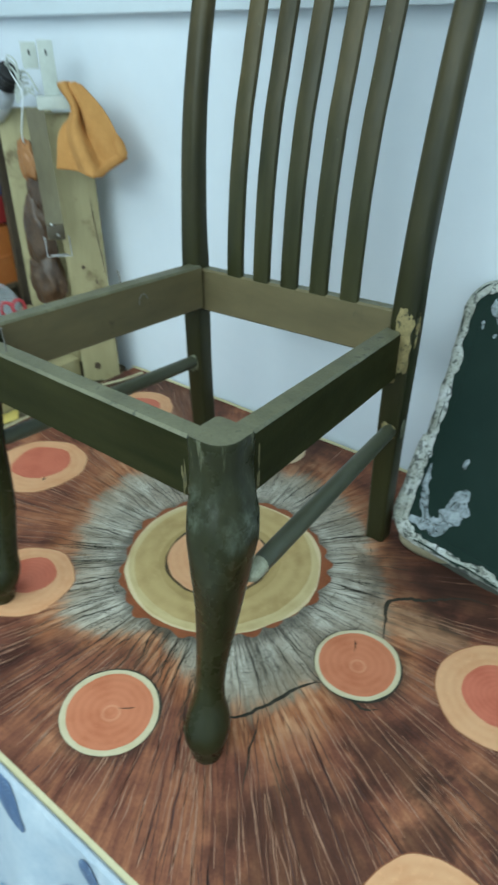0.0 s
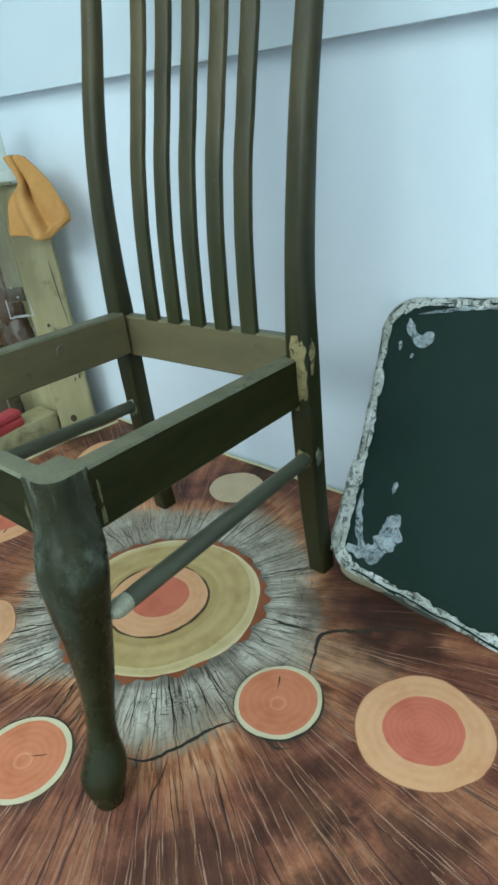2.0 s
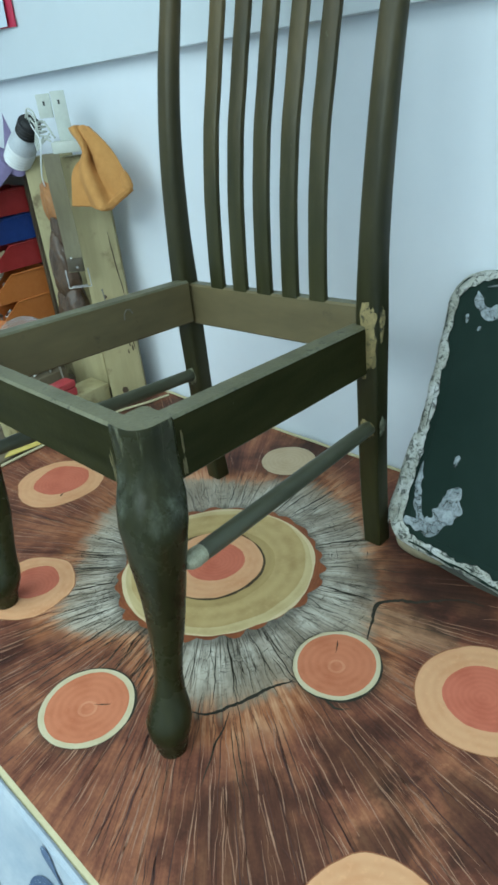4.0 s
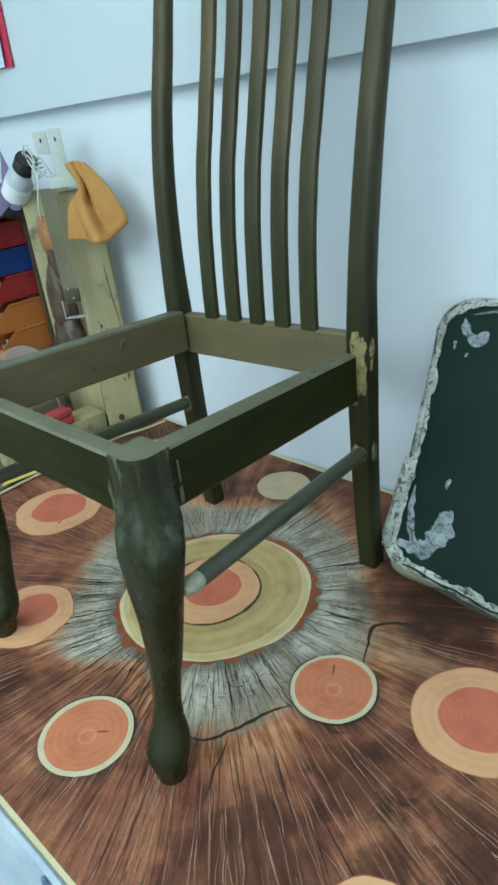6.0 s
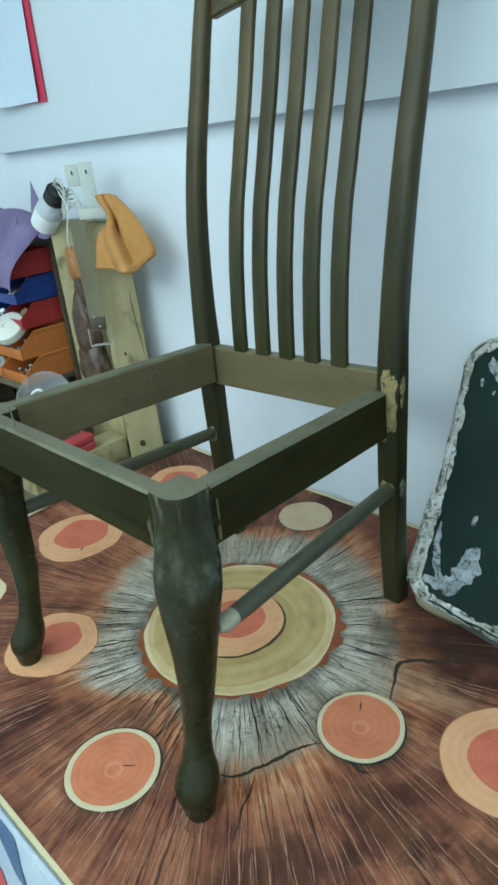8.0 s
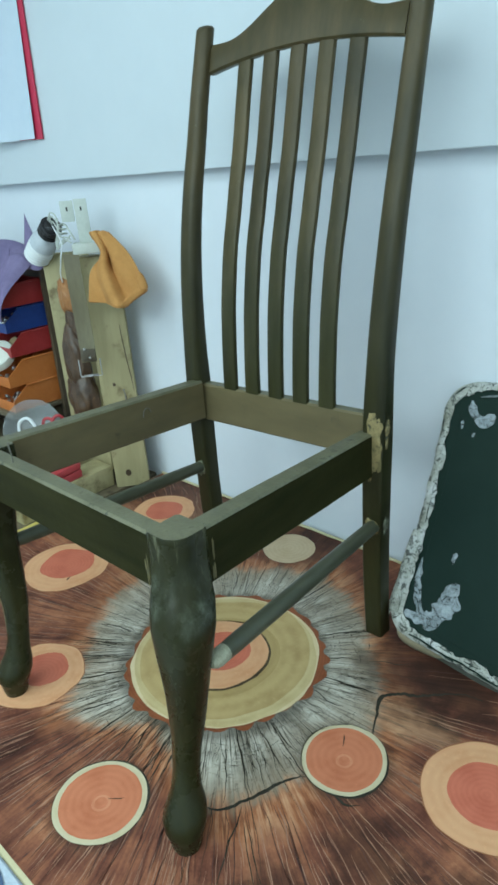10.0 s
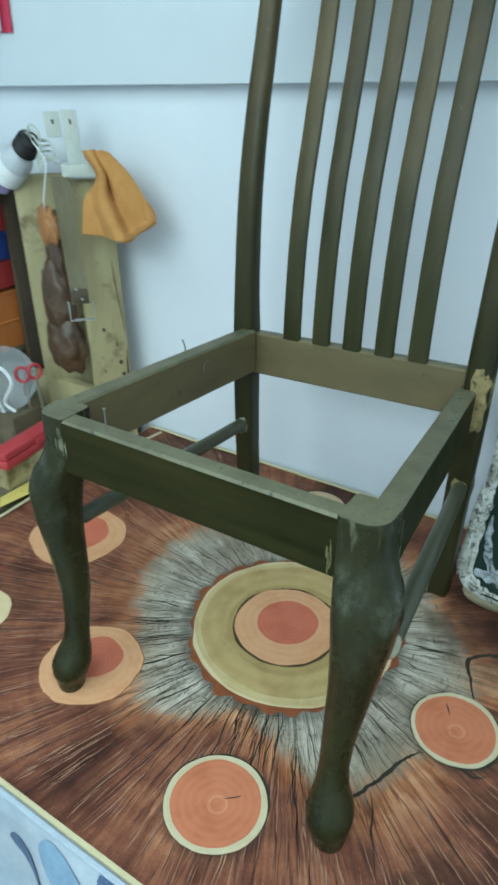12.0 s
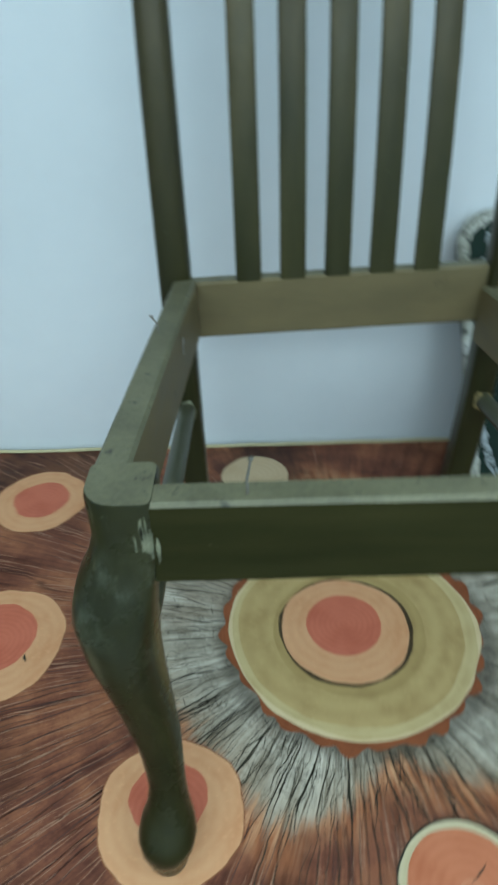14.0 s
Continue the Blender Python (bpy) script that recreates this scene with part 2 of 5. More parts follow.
M["brown_ink"] = surface("print_dark_fibre", (0.04, 0.014, 0.01), (0.085, 0.028, 0.019), 24.0, rough=0.5, bump=0.0)
def chair_paint(name, low, high, cut, scuff_glint=0.0, glint_z=(0.26, 0.39), grain=(1, 1, 0.12), rough=0.4, vary=0.0, gloss=0.24):
    """Dark paint, low tone to high by height; knees get scuffs and painted highlight."""
    m, nt, b = shader(name)
    tc = nt.nodes.new("ShaderNodeTexCoord")
    sep = nt.nodes.new("ShaderNodeSeparateXYZ")
    nt.links.new(tc.outputs["Object"], sep.inputs[0])
    long, fine, blot = noisy(nt, coords(nt, grain), 26.0, 5.0, 0.6), noisy(nt, coords(nt), 150.0, 3.0), noisy(nt, coords(nt), 18.0, 5.0, 0.65)
    lo = ramp(nt, long, [(0.32, low[0]), (0.68, low[1])])
    hi = ramp(nt, long, [(0.32, high[0]), (0.68, high[1])])
    if vary:
        info = nt.nodes.new("ShaderNodeObjectInfo")
        hsv = nt.nodes.new("ShaderNodeHueSaturation")
        put(nt, hsv.inputs["Color"], hi)
        put(nt, hsv.inputs["Value"], calc(nt, "MULTIPLY_ADD", info.outputs["Random"], 2 * vary, 1 - vary))
        hi = hsv.outputs[0]
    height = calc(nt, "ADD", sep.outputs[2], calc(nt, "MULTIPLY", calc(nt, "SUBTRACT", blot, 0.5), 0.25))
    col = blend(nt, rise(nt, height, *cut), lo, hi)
    col = blend(nt, calc(nt, "MULTIPLY", rise(nt, noisy(nt, coords(nt), 75.0, 5.0, 0.7), 0.68, 0.76), 0.7), col, (0.15, 0.16, 0.1))
    if scuff_glint:
        # knee band: pale scuffs, with the soft highlight there painted in
        band = calc(nt, "MULTIPLY", rise(nt, sep.outputs[2], glint_z[0] - 0.05, glint_z[0] + 0.05), calc(nt, "SUBTRACT", 1.0, rise(nt, sep.outputs[2], glint_z[1] - 0.03, glint_z[1] + 0.03)))
        rub_glint = calc(nt, "MULTIPLY", rise(nt, noisy(nt, coords(nt, (1, 1, 0.45)), 46.0, 6.0, 0.7), 0.44, 0.8), calc(nt, "MULTIPLY", band, scuff_glint))
        col = blend(nt, rub_glint, col, (0.155, 0.175, 0.13))
        block = calc(nt, "MULTIPLY", rise(nt, sep.outputs[2], 0.355, 0.38), rise(nt, noisy(nt, coords(nt, (1, 1, 0.16)), 70.0, 5.0, 0.65, 0.6), 0.56, 0.68))
        col = blend(nt, calc(nt, "MULTIPLY", block, 0.42), col, (0.19, 0.19, 0.12))
    put(nt, b.inputs["Base Color"], col)
    put(nt, b.inputs["Roughness"], calc(nt, "MULTIPLY_ADD", blot, 0.25, rough - 0.12))
    b.inputs["Specular IOR Level"].default_value = gloss
    relief(nt, b, fine, 0.1)
    return m


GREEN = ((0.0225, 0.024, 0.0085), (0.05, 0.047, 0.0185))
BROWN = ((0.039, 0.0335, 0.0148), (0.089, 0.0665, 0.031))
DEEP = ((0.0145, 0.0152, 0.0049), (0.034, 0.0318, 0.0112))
M["rail_paint"] = chair_paint("rail_paint", DEEP, GREEN, (2.0, 3.0), grain=(0.14, 0.14, 1), rough=0.44, gloss=0.05)
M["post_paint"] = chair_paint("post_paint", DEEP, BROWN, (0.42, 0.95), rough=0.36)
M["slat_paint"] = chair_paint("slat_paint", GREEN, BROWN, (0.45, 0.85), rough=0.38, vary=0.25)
M["leg_paint"] = chair_paint("leg_paint", ((0.0125, 0.014, 0.0048), (0.029, 0.0285, 0.0105)), GREEN, (2.0, 3.0), 0.5, (0.3, 0.378), grain=(1, 1, 0.3), rough=0.27, gloss=0.22)
M["rail_inside"] = surface("bare_rail_wood", (0.082, 0.067, 0.03), (0.158, 0.124, 0.058), 8.0, (0.3, 0.3, 1), 0.6, 0.15, spots=(0.032, 0.03, 0.016),
                           spot_at=(0.58, 0.76), spot_scale=19.0)
M["rail_top"] = surface("pale_rail_top", (0.072, 0.07, 0.04), (0.165, 0.16, 0.095), 30.0, rough=0.5, bump=0.3, spots=(0.03, 0.032, 0.02), spot_at=(0.58, 0.7))
M["filler"] = surface("wood_filler", (0.13, 0.105, 0.042), (0.34, 0.262, 0.115), 60.0, rough=0.75, bump=0.5, spots=(0.04, 0.038, 0.018), spot_at=(0.54, 0.64), spot_scale=80.0)
M["filler_thin"] = surface("rubbed_filler", (0.05, 0.045, 0.018), (0.22, 0.175, 0.075), 45.0, (1, 1, 0.3), 0.75, 0.3, spread=(0.35, 0.7))
M["scrape"] = surface("scraped_paint", (0.05, 0.055, 0.033), (0.24, 0.245, 0.16), 90.0, rough=0.6, bump=0.4, spread=(0.42, 0.66))
M["steel"] = surface("steel", (0.45, 0.45, 0.45), (0.62, 0.62, 0.6), 40.0, rough=0.35, metal=1.0)
M["nail"] = surface("dull_nail", (0.1, 0.09, 0.07), (0.24, 0.23, 0.2), 90.0, rough=0.6, metal=0.4)


# ---- geometry helpers ----
W = {}


def thing(name, place, label, category, group="", kind=""):
    ob = new(name)
    ob.empty_display_size = 0.02
    ob.matrix_basis = Matrix.Translation(place)
    W[ob] = Matrix.Translation(place)
    return tagged(ob, label, category, group, kind)


def part(name, bm, material, parent=None, label="", smooth=30, origin=None):
    """Links a bmesh, built in world places, as one mesh under its thing or part."""
    m = Matrix.Translation(origin) if origin else (W[parent] if parent else Matrix())
    bm.transform(m.inverted())
    bmesh.ops.recalc_face_normals(bm, faces=bm.faces)
    mesh = bpy.data.meshes.new(name)
    bm.to_mesh(mesh)
    bm.free()
    for one in material if isinstance(material, (list, tuple)) else (material,):
        mesh.materials.append(one)
    if smooth:
        mesh.polygons.foreach_set("use_smooth", [True] * len(mesh.polygons))
        mesh.set_sharp_from_angle(angle=radians(smooth))
    ob = new(name, mesh)
    if parent:
        ob.parent = parent
        ob.matrix_basis = W[parent].inverted() @ m
    else:
        ob.matrix_basis = m
    W[ob] = m
    return tagged(ob, label)


def box(size, place=(0, 0, 0), bevel=0.0, turn=None, seg=2):
    bm = bmesh.new()
    bmesh.ops.create_cube(bm, size=1.0)
    bmesh.ops.scale(bm, vec=size, verts=bm.verts)
    if bevel:
        bmesh.ops.bevel(bm, geom=bm.edges[:], offset=bevel, segments=seg, affect="EDGES", profile=0.6)
    bm.transform(Matrix.Translation(place) @ (turn.to_4x4() if turn else Matrix()))
    return bm


def span(lo, hi, bevel=0.0, seg=2):
    return box([b - a for a, b in zip(lo, hi)], [(a + b) / 2 for a, b in zip(lo, hi)], bevel, seg=seg)


def join(*parts):
    bm = bmesh.new()
    for p in parts:
        me = bpy.data.meshes.new("tmp")
        p.to_mesh(me)
        p.free()
        bm.from_mesh(me)
        bpy.data.meshes.remove(me)
    return bm


def loft(loops, close=True):
    """A skin over rings of equally many points, with end caps."""
    bm = bmesh.new()
    rows = [[bm.verts.new(p) for p in loop] for loop in loops]
    n = len(rows[0])
    for a, b in zip(rows, rows[1:]):
        for k in range(n):
            bm.faces.new((a[k], a[(k + 1) % n], b[(k + 1) % n], b[k]))
    if close:
        bm.faces.new(rows[0][::-1])
        bm.faces.new(rows[-1])
    return bm


def tube(points, radii, n=10):
    """A round rod along points; radii one or one for each."""
    pts = [Vector(p) for p in points]
    radii = radii if isinstance(radii, (list, tuple)) else [radii] * len(pts)
    loops, up = [], None
    for k, (p, r) in enumerate(zip(pts, radii)):
        d = (pts[min(k + 1, len(pts) - 1)] - pts[max(k - 1, 0)]).normalized()
        up = (up or Vector((0.31, 0.2, 0.93))) - d * d.dot(up or Vector((0.31, 0.2, 0.93)))
        up.normalize()
        side = d.cross(up)
        loops.append([p + r * (math.cos(2 * math.pi * i / n) * up + math.sin(2 * math.pi * i / n) * side) for i in range(n)])
    return loft(loops)


def smooth_path(points, steps=6):
    """Catmull-Rom through points."""
    p = [Vector(q) for q in points]
    p = [2 * p[0] - p[1], *p, 2 * p[-1] - p[-2]]
    out = []
    for a, b, c, d in zip(p, p[1:], p[2:], p[3:]):
        for k in range(steps):
            t = k / steps
            out.append(0.5 * (2 * b + (c - a) * t + (2 * a - 5 * b + 4 * c - d) * t * t + (3 * b - a - 3 * c + d) * t ** 3))
    return [*out, p[-2]]


def table_of(stops, z):
    """Values between the stops (z first), smoothly."""
    for a, b in zip(stops, stops[1:]):
        if z <= b[0]:
            t = max(0.0, (z - a[0]) / (b[0] - a[0]))
            t = t * t * (3 - 2 * t) * 0.5 + t * 0.5
            return [u + (v - u) * t for u, v in zip(a[1:], b[1:])]
    return list(stops[-1][1:])


def cloth(rows, cols, place, thick=0.0):
    """A sheet by place(u, v), given body where thick is set."""
    bm = bmesh.new()
    grid = [[bm.verts.new(place(i / (cols - 1), j / (rows - 1))) for i in range(cols)] for j in range(rows)]
    for a, b in zip(grid, grid[1:]):
        for k in range(cols - 1):
            bm.faces.new((a[k], a[k + 1], b[k + 1], b[k]))
    if thick:
        bmesh.ops.recalc_face_normals(bm, faces=bm.faces)
        bmesh.ops.solidify(bm, geom=bm.faces[:], thickness=thick)
    return bm


def wob(x, y=0.0, z=0.0, scale=1.0):
    return noise.noise(Vector((x * scale, y * scale, z * scale)))


# ---- room ----
def structure(name, bm, material, label, smooth=0):
    return tagged(part(name, bm, material, None, "", smooth), label, kind="structure")


# only the back wall is known; the rest is assumed and bounces light
X0, X1, Y0 = -3.2, 2.0, -3.0
structure("wall_back", span((X0, WALL_Y, FLOOR_Z), (X1, WALL_Y + 0.12, CEIL_Z)), M["wall"], "white painted plaster wall behind the table")
structure("wall_left", span((X0 - 0.12, Y0, FLOOR_Z), (X0, WALL_Y + 0.12, CEIL_Z)), M["wall"], "assumed unseen side wall, painted plain white")
structure("wall_right", span((X1, Y0, FLOOR_Z), (X1 + 0.12, WALL_Y + 0.12, CEIL_Z)), M["wall"], "assumed unseen side wall, painted plain white")
structure("wall_front", span((X0 - 0.12, Y0 - 0.12, FLOOR_Z), (X1 + 0.12, Y0, CEIL_Z)), M["wall"], "assumed unseen front wall, painted plain white")
structure("floor", span((X0 - 0.12, Y0 - 0.12, FLOOR_Z - 0.1), (X1 + 0.12, WALL_Y + 0.12, FLOOR_Z)), M["floor"], "assumed unseen workshop floor, grey tiles")
structure("ceiling", span((X0 - 0.12, Y0 - 0.12, CEIL_Z), (X1 + 0.12, WALL_Y + 0.12, CEIL_Z + 0.1)), M["ceiling"], "assumed unseen ceiling, plain white")
M["white_metal"] = surface("white_metal", (0.72, 0.73, 0.72), (0.8, 0.8, 0.8), 20.0, rough=0.4)
# housings added to go with the assumed lamps
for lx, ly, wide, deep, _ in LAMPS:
    fixture = thing("ceiling_light", (lx, ly, CEIL_Z), "assumed unseen ceiling light panel, flat white in a thin frame", "ceiling light", "ceiling panels")
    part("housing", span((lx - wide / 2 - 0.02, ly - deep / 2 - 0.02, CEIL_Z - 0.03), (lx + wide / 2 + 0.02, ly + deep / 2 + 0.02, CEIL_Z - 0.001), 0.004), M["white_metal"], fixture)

# wall board over the table, its lower edge a little out of level
board = thing("wall_board", (-0.4, WALL_Y, 0.78), "large white board fixed flat on the wall", "wall board")
bm = span((-1.05, -0.03, 0), (2.3, -0.001, 0.95), 0.0015)
bm.transform(Matrix.Translation((-0.4, WALL_Y, 0.7805)) @ pose(0, 0, 0, 0, -0.45, 0))
part("board", bm, M["panel"], board)

# ---- table with its sheet ----
SX0, SX1, SY0, SY1 = -0.832, 0.452, 0.464, 1.325
table = thing("table", (-0.19, 0.9, FLOOR_Z), "low work table with a pale edged top", "table")
part("tabletop", span((SX0 - 0.008, SY0 - 0.008, -0.03), (SX1 + 0.008, SY1 + 0.004, -0.0022), 0.006, 3), M["sheet_edge"], table, "pale cream tabletop with rounded edge")
M["leg_wood"] = surface("table_leg_wood", (0.2, 0.13, 0.07), (0.32, 0.22, 0.12), 14.0, (1, 1, 0.15), 0.55)
for lx in (SX0 + 0.05, SX1 - 0.05):
    for ly in (SY0 + 0.06, SY1 - 0.06):
        part("leg", span((lx - 0.025, ly - 0.025, FLOOR_Z), (lx + 0.025, ly + 0.025, -0.03), 0.004), M["leg_wood"], table)

sheet = thing("oilcloth", (*RING, 0), "glossy oilcloth printed with cut log slices, on the table", "table cover")
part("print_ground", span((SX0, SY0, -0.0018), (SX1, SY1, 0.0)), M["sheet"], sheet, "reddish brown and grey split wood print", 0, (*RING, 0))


def printed_disc(name, x, y, bands, label, wobble=0.03, seed=0.0, scallop=0, lift=0.0004, squash=(1.0, 0.0)):
    """A flat printed slice: bands of (outer radius, material, shift) from the rim inwards."""
    bm, n = bmesh.new(), 150 if scallop else 72
    mats, loops = [], []
    for order, (radius, material, shift) in enumerate(bands):
        loop = []
        b = max(order - 1, 0) if bands[0][1] is M["peach_edge"] else order
        for k in range(n):
            a = 2 * math.pi * k / n
            r = radius * (1 + wobble * 1.6 * wob(math.cos(a) + seed, math.sin(a) + seed, b * 0.7 + seed, 1.3) + wobble * 0.5 * wob(math.cos(a) * 5, math.sin(a) * 5, seed + b))
            if scallop and b == 0:
                r *= 1 + 0.09 * (0.55 + 0.9 * wob(math.cos(a) * 3, math.sin(a) * 3, 8)) * abs(math.sin(a * scallop / 2 + 1.5 * wob(math.cos(a), math.sin(a), 3, 1.5))) - 0.062
            u, v = r * math.cos(a), r * math.sin(a) * squash[0]
            c, s = math.cos(squash[1]), math.sin(squash[1])
            loop.append(bm.verts.new((x + shift[0] + u * c - v * s, y + shift[1] + u * s + v * c, lift)))
        loops.append(loop)
        mats.append(material)
    for b, (o, i) in enumerate(zip(loops, loops[1:])):
        for k in range(n):
            bm.faces.new((o[k], o[(k + 1) % n], i[(k + 1) % n], i[k])).material_index = b
    bm.faces.new(loops[-1]).material_index = len(loops) - 1
    return part(name, bm, mats, sheet, label, 0, (x, y, lift))


O = (0.0, 0.0)
printed_disc("printed_slice", *RING, [(0.176, M["bark"], (0.01, -0.004)), (0.163, M["cream"], (0.012, -0.004)), (0.1595, M["pale_yellow"], (0.011, -0.003)), (0.149, M["yellow_wood"], (0.01, -0.001)),
                                      (0.101, M["ochre"], (0.007, -0.009)), (0.0885, M["umber"], (0.003, -0.0075)), (0.085, M["peach"], (0.001, -0.005)), (0.05, M["red"], O)],
             "yellow log slice with scalloped bark and a red heart", 0.03, 1.7, 27)
printed_disc("printed_slice", -0.105, 0.585, [(0.0655, M["ink"], (0.0005, 0.0014)), (0.0645, M["white_rim"], O), (0.0572, M["salmon"], O), (0.013, M["pith"], (0.004, -0.002)), (0.009, M["salmon"], (0.004, -0.002))], "salmon slice with a pale rim", 0.02, 2.1)
printed_disc("printed_slice", 0.111, 0.849, [(0.0622, M["ink"], (0.002, -0.001)), (0.0605, M["white_rim"], O), (0.054, M["salmon"], O), (0.012, M["pith"], (0.003, -0.004)), (0.008, M["salmon"], (0.003, -0.004))], "salmon slice with a pale rim", 0.02, 3.3)
printed_disc("printed_slice", -0.3, 1.23, [(0.0575, M["tan"], O)], "plain beige slice", 0.03, 4.2)
printed_disc("printed_slice", 0.289, 0.919, [(0.0859, M["peach_edge"], O), (0.0845, M["peach"], O), (0.051, M["red"], (0.0, 0.001))], "peach slice with a red heart", 0.035, 5.4)
printed_disc("printed_slice", -0.392, 0.663, [(0.0784, M["peach_edge"], O), (0.077, M["peach"], O), (0.041, M["red"], (-0.004, 0.014))], "peach slice with a red heart", 0.06, 6.1)
printed_disc("printed_slice", -0.647, 0.885, [(0.0934, M["peach_edge"], O), (0.092, M["peach"], O), (0.058, M["red"], (-0.006, 0.008))], "peach slice with a red heart", 0.05, 7.7)
printed_disc("printed_slice", -0.66, 1.178, [(0.0794, M["peach_edge"], O), (0.078, M["peach"], O), (0.046, M["red"], (-0.002, 0.003))], "peach slice with a red heart", 0.05, 8.6)
printed_disc("printed_slice", -0.645, 0.628, [(0.068, M["cream"], O)], "plain cream slice", 0.05, 9.5)
printed_disc("printed_slice", 0.338, 0.603, [(0.0814, M["peach_edge"], O), (0.08, M["peach"], O), (0.048, M["red"], (0.004, -0.004))], "peach slice with a red heart", 0.05, 11.0)


part("far_edge", tube([(SX0 + (SX1 - SX0) * k / 70, SY1 - 0.004 + 0.002 * wob(k * 0.3, 4), 0.0025 + 0.0025 * wob(k * 0.17, 1)) for k in range(71)], 0.0032, 6), M["sheet_edge"], sheet, "pale far edge curling against the wall")

left_edge = smooth_path([(-0.8, 0.56, 0.003), (-0.806, 0.661, 0.004), (-0.818, 0.758, 0.003), (-0.824, 0.93, 0.005), (-0.823, 1.102, 0.003), (-0.815, 1.18, 0.005), (-0.794, 1.25, 0.004), (-0.786, 1.31, 0.003)])
part("side_edge", tube(left_edge, 0.0032, 6), M["sheet_edge"], sheet, "pale side edge curling upwards")


def crack_line(points, width, lift=0.0003, unrest=1.0):
    """A thin dark printed crack, tapered to its ends, with a little unrest."""
    bm, path = bmesh.new(), smooth_path([(*p, 0) for p in points], 8)
    prev = None
    for k, p in enumerate(path):
        d = (path[min(k + 1, len(path) - 1)] - path[max(k - 1, 0)]).normalized()
        side = Vector((-d.y, d.x, 0))
        t = k / (len(path) - 1)
        w = width * (0.25 + math.sin(math.pi * min(max(t, 0.04), 0.96))) * (0.7 + 0.6 * abs(wob(p.x, p.y, 1, 60)))
        c = p + unrest * side * (0.0022 * wob(p.x, p.y, 5, 45) + min(width, 0.003) * 0.7 * wob(p.x, p.y, 9, 160))
        pair = [bm.verts.new((c + side * w).to_tuple()[:2] + (lift,)), bm.verts.new((c - side * w).to_tuple()[:2] + (lift,))]
        if prev:
            bm.faces.new((prev[0], prev[1], pair[1], pair[0]))
        prev = pair
    return bm


lines = [crack_line([(-0.01, 0.664), (0.02, 0.672), (0.037, 0.688), (0.047, 0.709), (0.058, 0.735), (0.065, 0.757), (0.075, 0.775), (0.088, 0.79)], 0.0026),
         crack_line([(0.126, 0.89), (0.112, 0.926), (0.099, 0.953), (0.091, 0.974), (0.095, 0.992), (0.113, 1.006), (0.131, 1.016), (0.152, 1.036), (0.185, 1.062), (0.215, 1.07)], 0.003), crack_line([(0.084, 0.984), (0.054, 0.975), (0.028, 0.969), (-0.006, 0.961)], 0.0016),
         crack_line([(0.12, 0.795), (0.15, 0.79), (0.17, 0.8)], 0.0016), crack_line([(0.05, 0.7), (0.07, 0.66), (0.1, 0.6)], 0.0012),
         crack_line([(0.1, 0.864), (0.092, 0.876), (0.087, 0.884)], 0.0008, 0.0008), crack_line([(-0.1, 0.594), (-0.088, 0.602), (-0.082, 0.608)], 0.0008, 0.0008),
         crack_line([(-0.597, 0.853), (-0.6, 0.859), (-0.603, 0.865)], 0.0018, 0.0008)]


def printed_ray(rnd, a, r0, r1, width, unrest):
    """A printed line running outwards over the sheet, ending at its edge."""
    b = a + rnd.uniform(-0.035, 0.035) * unrest
    pts = []
    for k in range(4):
        r, t = r0 + (r1 - r0) * k / 3, a + (b - a) * k / 3 + rnd.uniform(-0.012, 0.012) * (0.25 / r0) * unrest
        p = (RING[0] + 0.008 + r * math.cos(t), RING[1] + r * math.sin(t))
        if not (SX0 + 0.004 < p[0] < SX1 - 0.004 and SY0 + 0.004 < p[1] < SY1 - 0.004):
            break
        pts.append(p)
    return [crack_line(pts, width, 0.0003, unrest)] if len(pts) > 1 else []


def printed_rays(seed, count, start, length, width, near_share, unrest=1.0, fan=(-2.75, -1.0)):
    """Rays starting at or past the grey heart's edge; a share of them crowds towards the near side of the sheet."""
    rnd, out = random.Random(seed), []
    for k in range(count):
        a = rnd.uniform(*fan) if rnd.random() < near_share else rnd.uniform(-math.pi, math.pi)
        r0 = rnd.uniform(*start) + (heart_reach(a) if start[0] < 0.1 else 0.0)
        out += printed_ray(rnd, a, r0, r0 + rnd.uniform(*length), rnd.uniform(*width) * rnd.uniform(0.5, 1.0), unrest)
    return out


def cross_checks(seed, count):
    """Short cracks across the grain of the grey heart, part of the way round."""
    rnd, out = random.Random(seed), []
    for k in range(count):
        a = rnd.uniform(-math.pi, math.pi)
        r = rnd.uniform(0.175, max(0.19, heart_reach(a) - 0.006))
        wide = rnd.uniform(0.006, 0.022) / r
        steps = [a + wide * (q / 3 - 0.5) for q in range(4)]
        slope = rnd.uniform(-0.006, 0.006)
        out.append(crack_line([(RING[0] + 0.008 + (r + slope * q / 3) * math.cos(t), RING[1] + (r + slope * q / 3) * math.sin(t)) for q, t in enumerate(steps)], rnd.uniform(0.0002, 0.0005)))
    return out


lines += printed_rays(3, 60, (0.165, 0.176), (0.06, 0.14), (0.0007, 0.0015), 0.3)
lines += printed_rays(4, 330, (0.168, 0.23), (0.02, 0.08), (0.00025, 0.0006), 0.2)
lines += printed_rays(6, 90, (-0.06, 0.02), (0.05, 0.17), (0.0003, 0.0008), 0.6, 1.0, (-2.3, -0.7))
lines += cross_checks(12, 150)
tagged(part("printed_crack", join(*lines), M["ink"], sheet, "thin dark printed cracks", 0), kind="stuff")
tagged(part("printed_fibre", join(*printed_rays(8, 980, (0.012, 0.4), (0.04, 0.15), (0.0004, 0.001), 0.88, 0.5, (-3.9, 0.3))), M["fibre_ink"], sheet, "thin pale printed wood fibres", 0), kind="stuff")
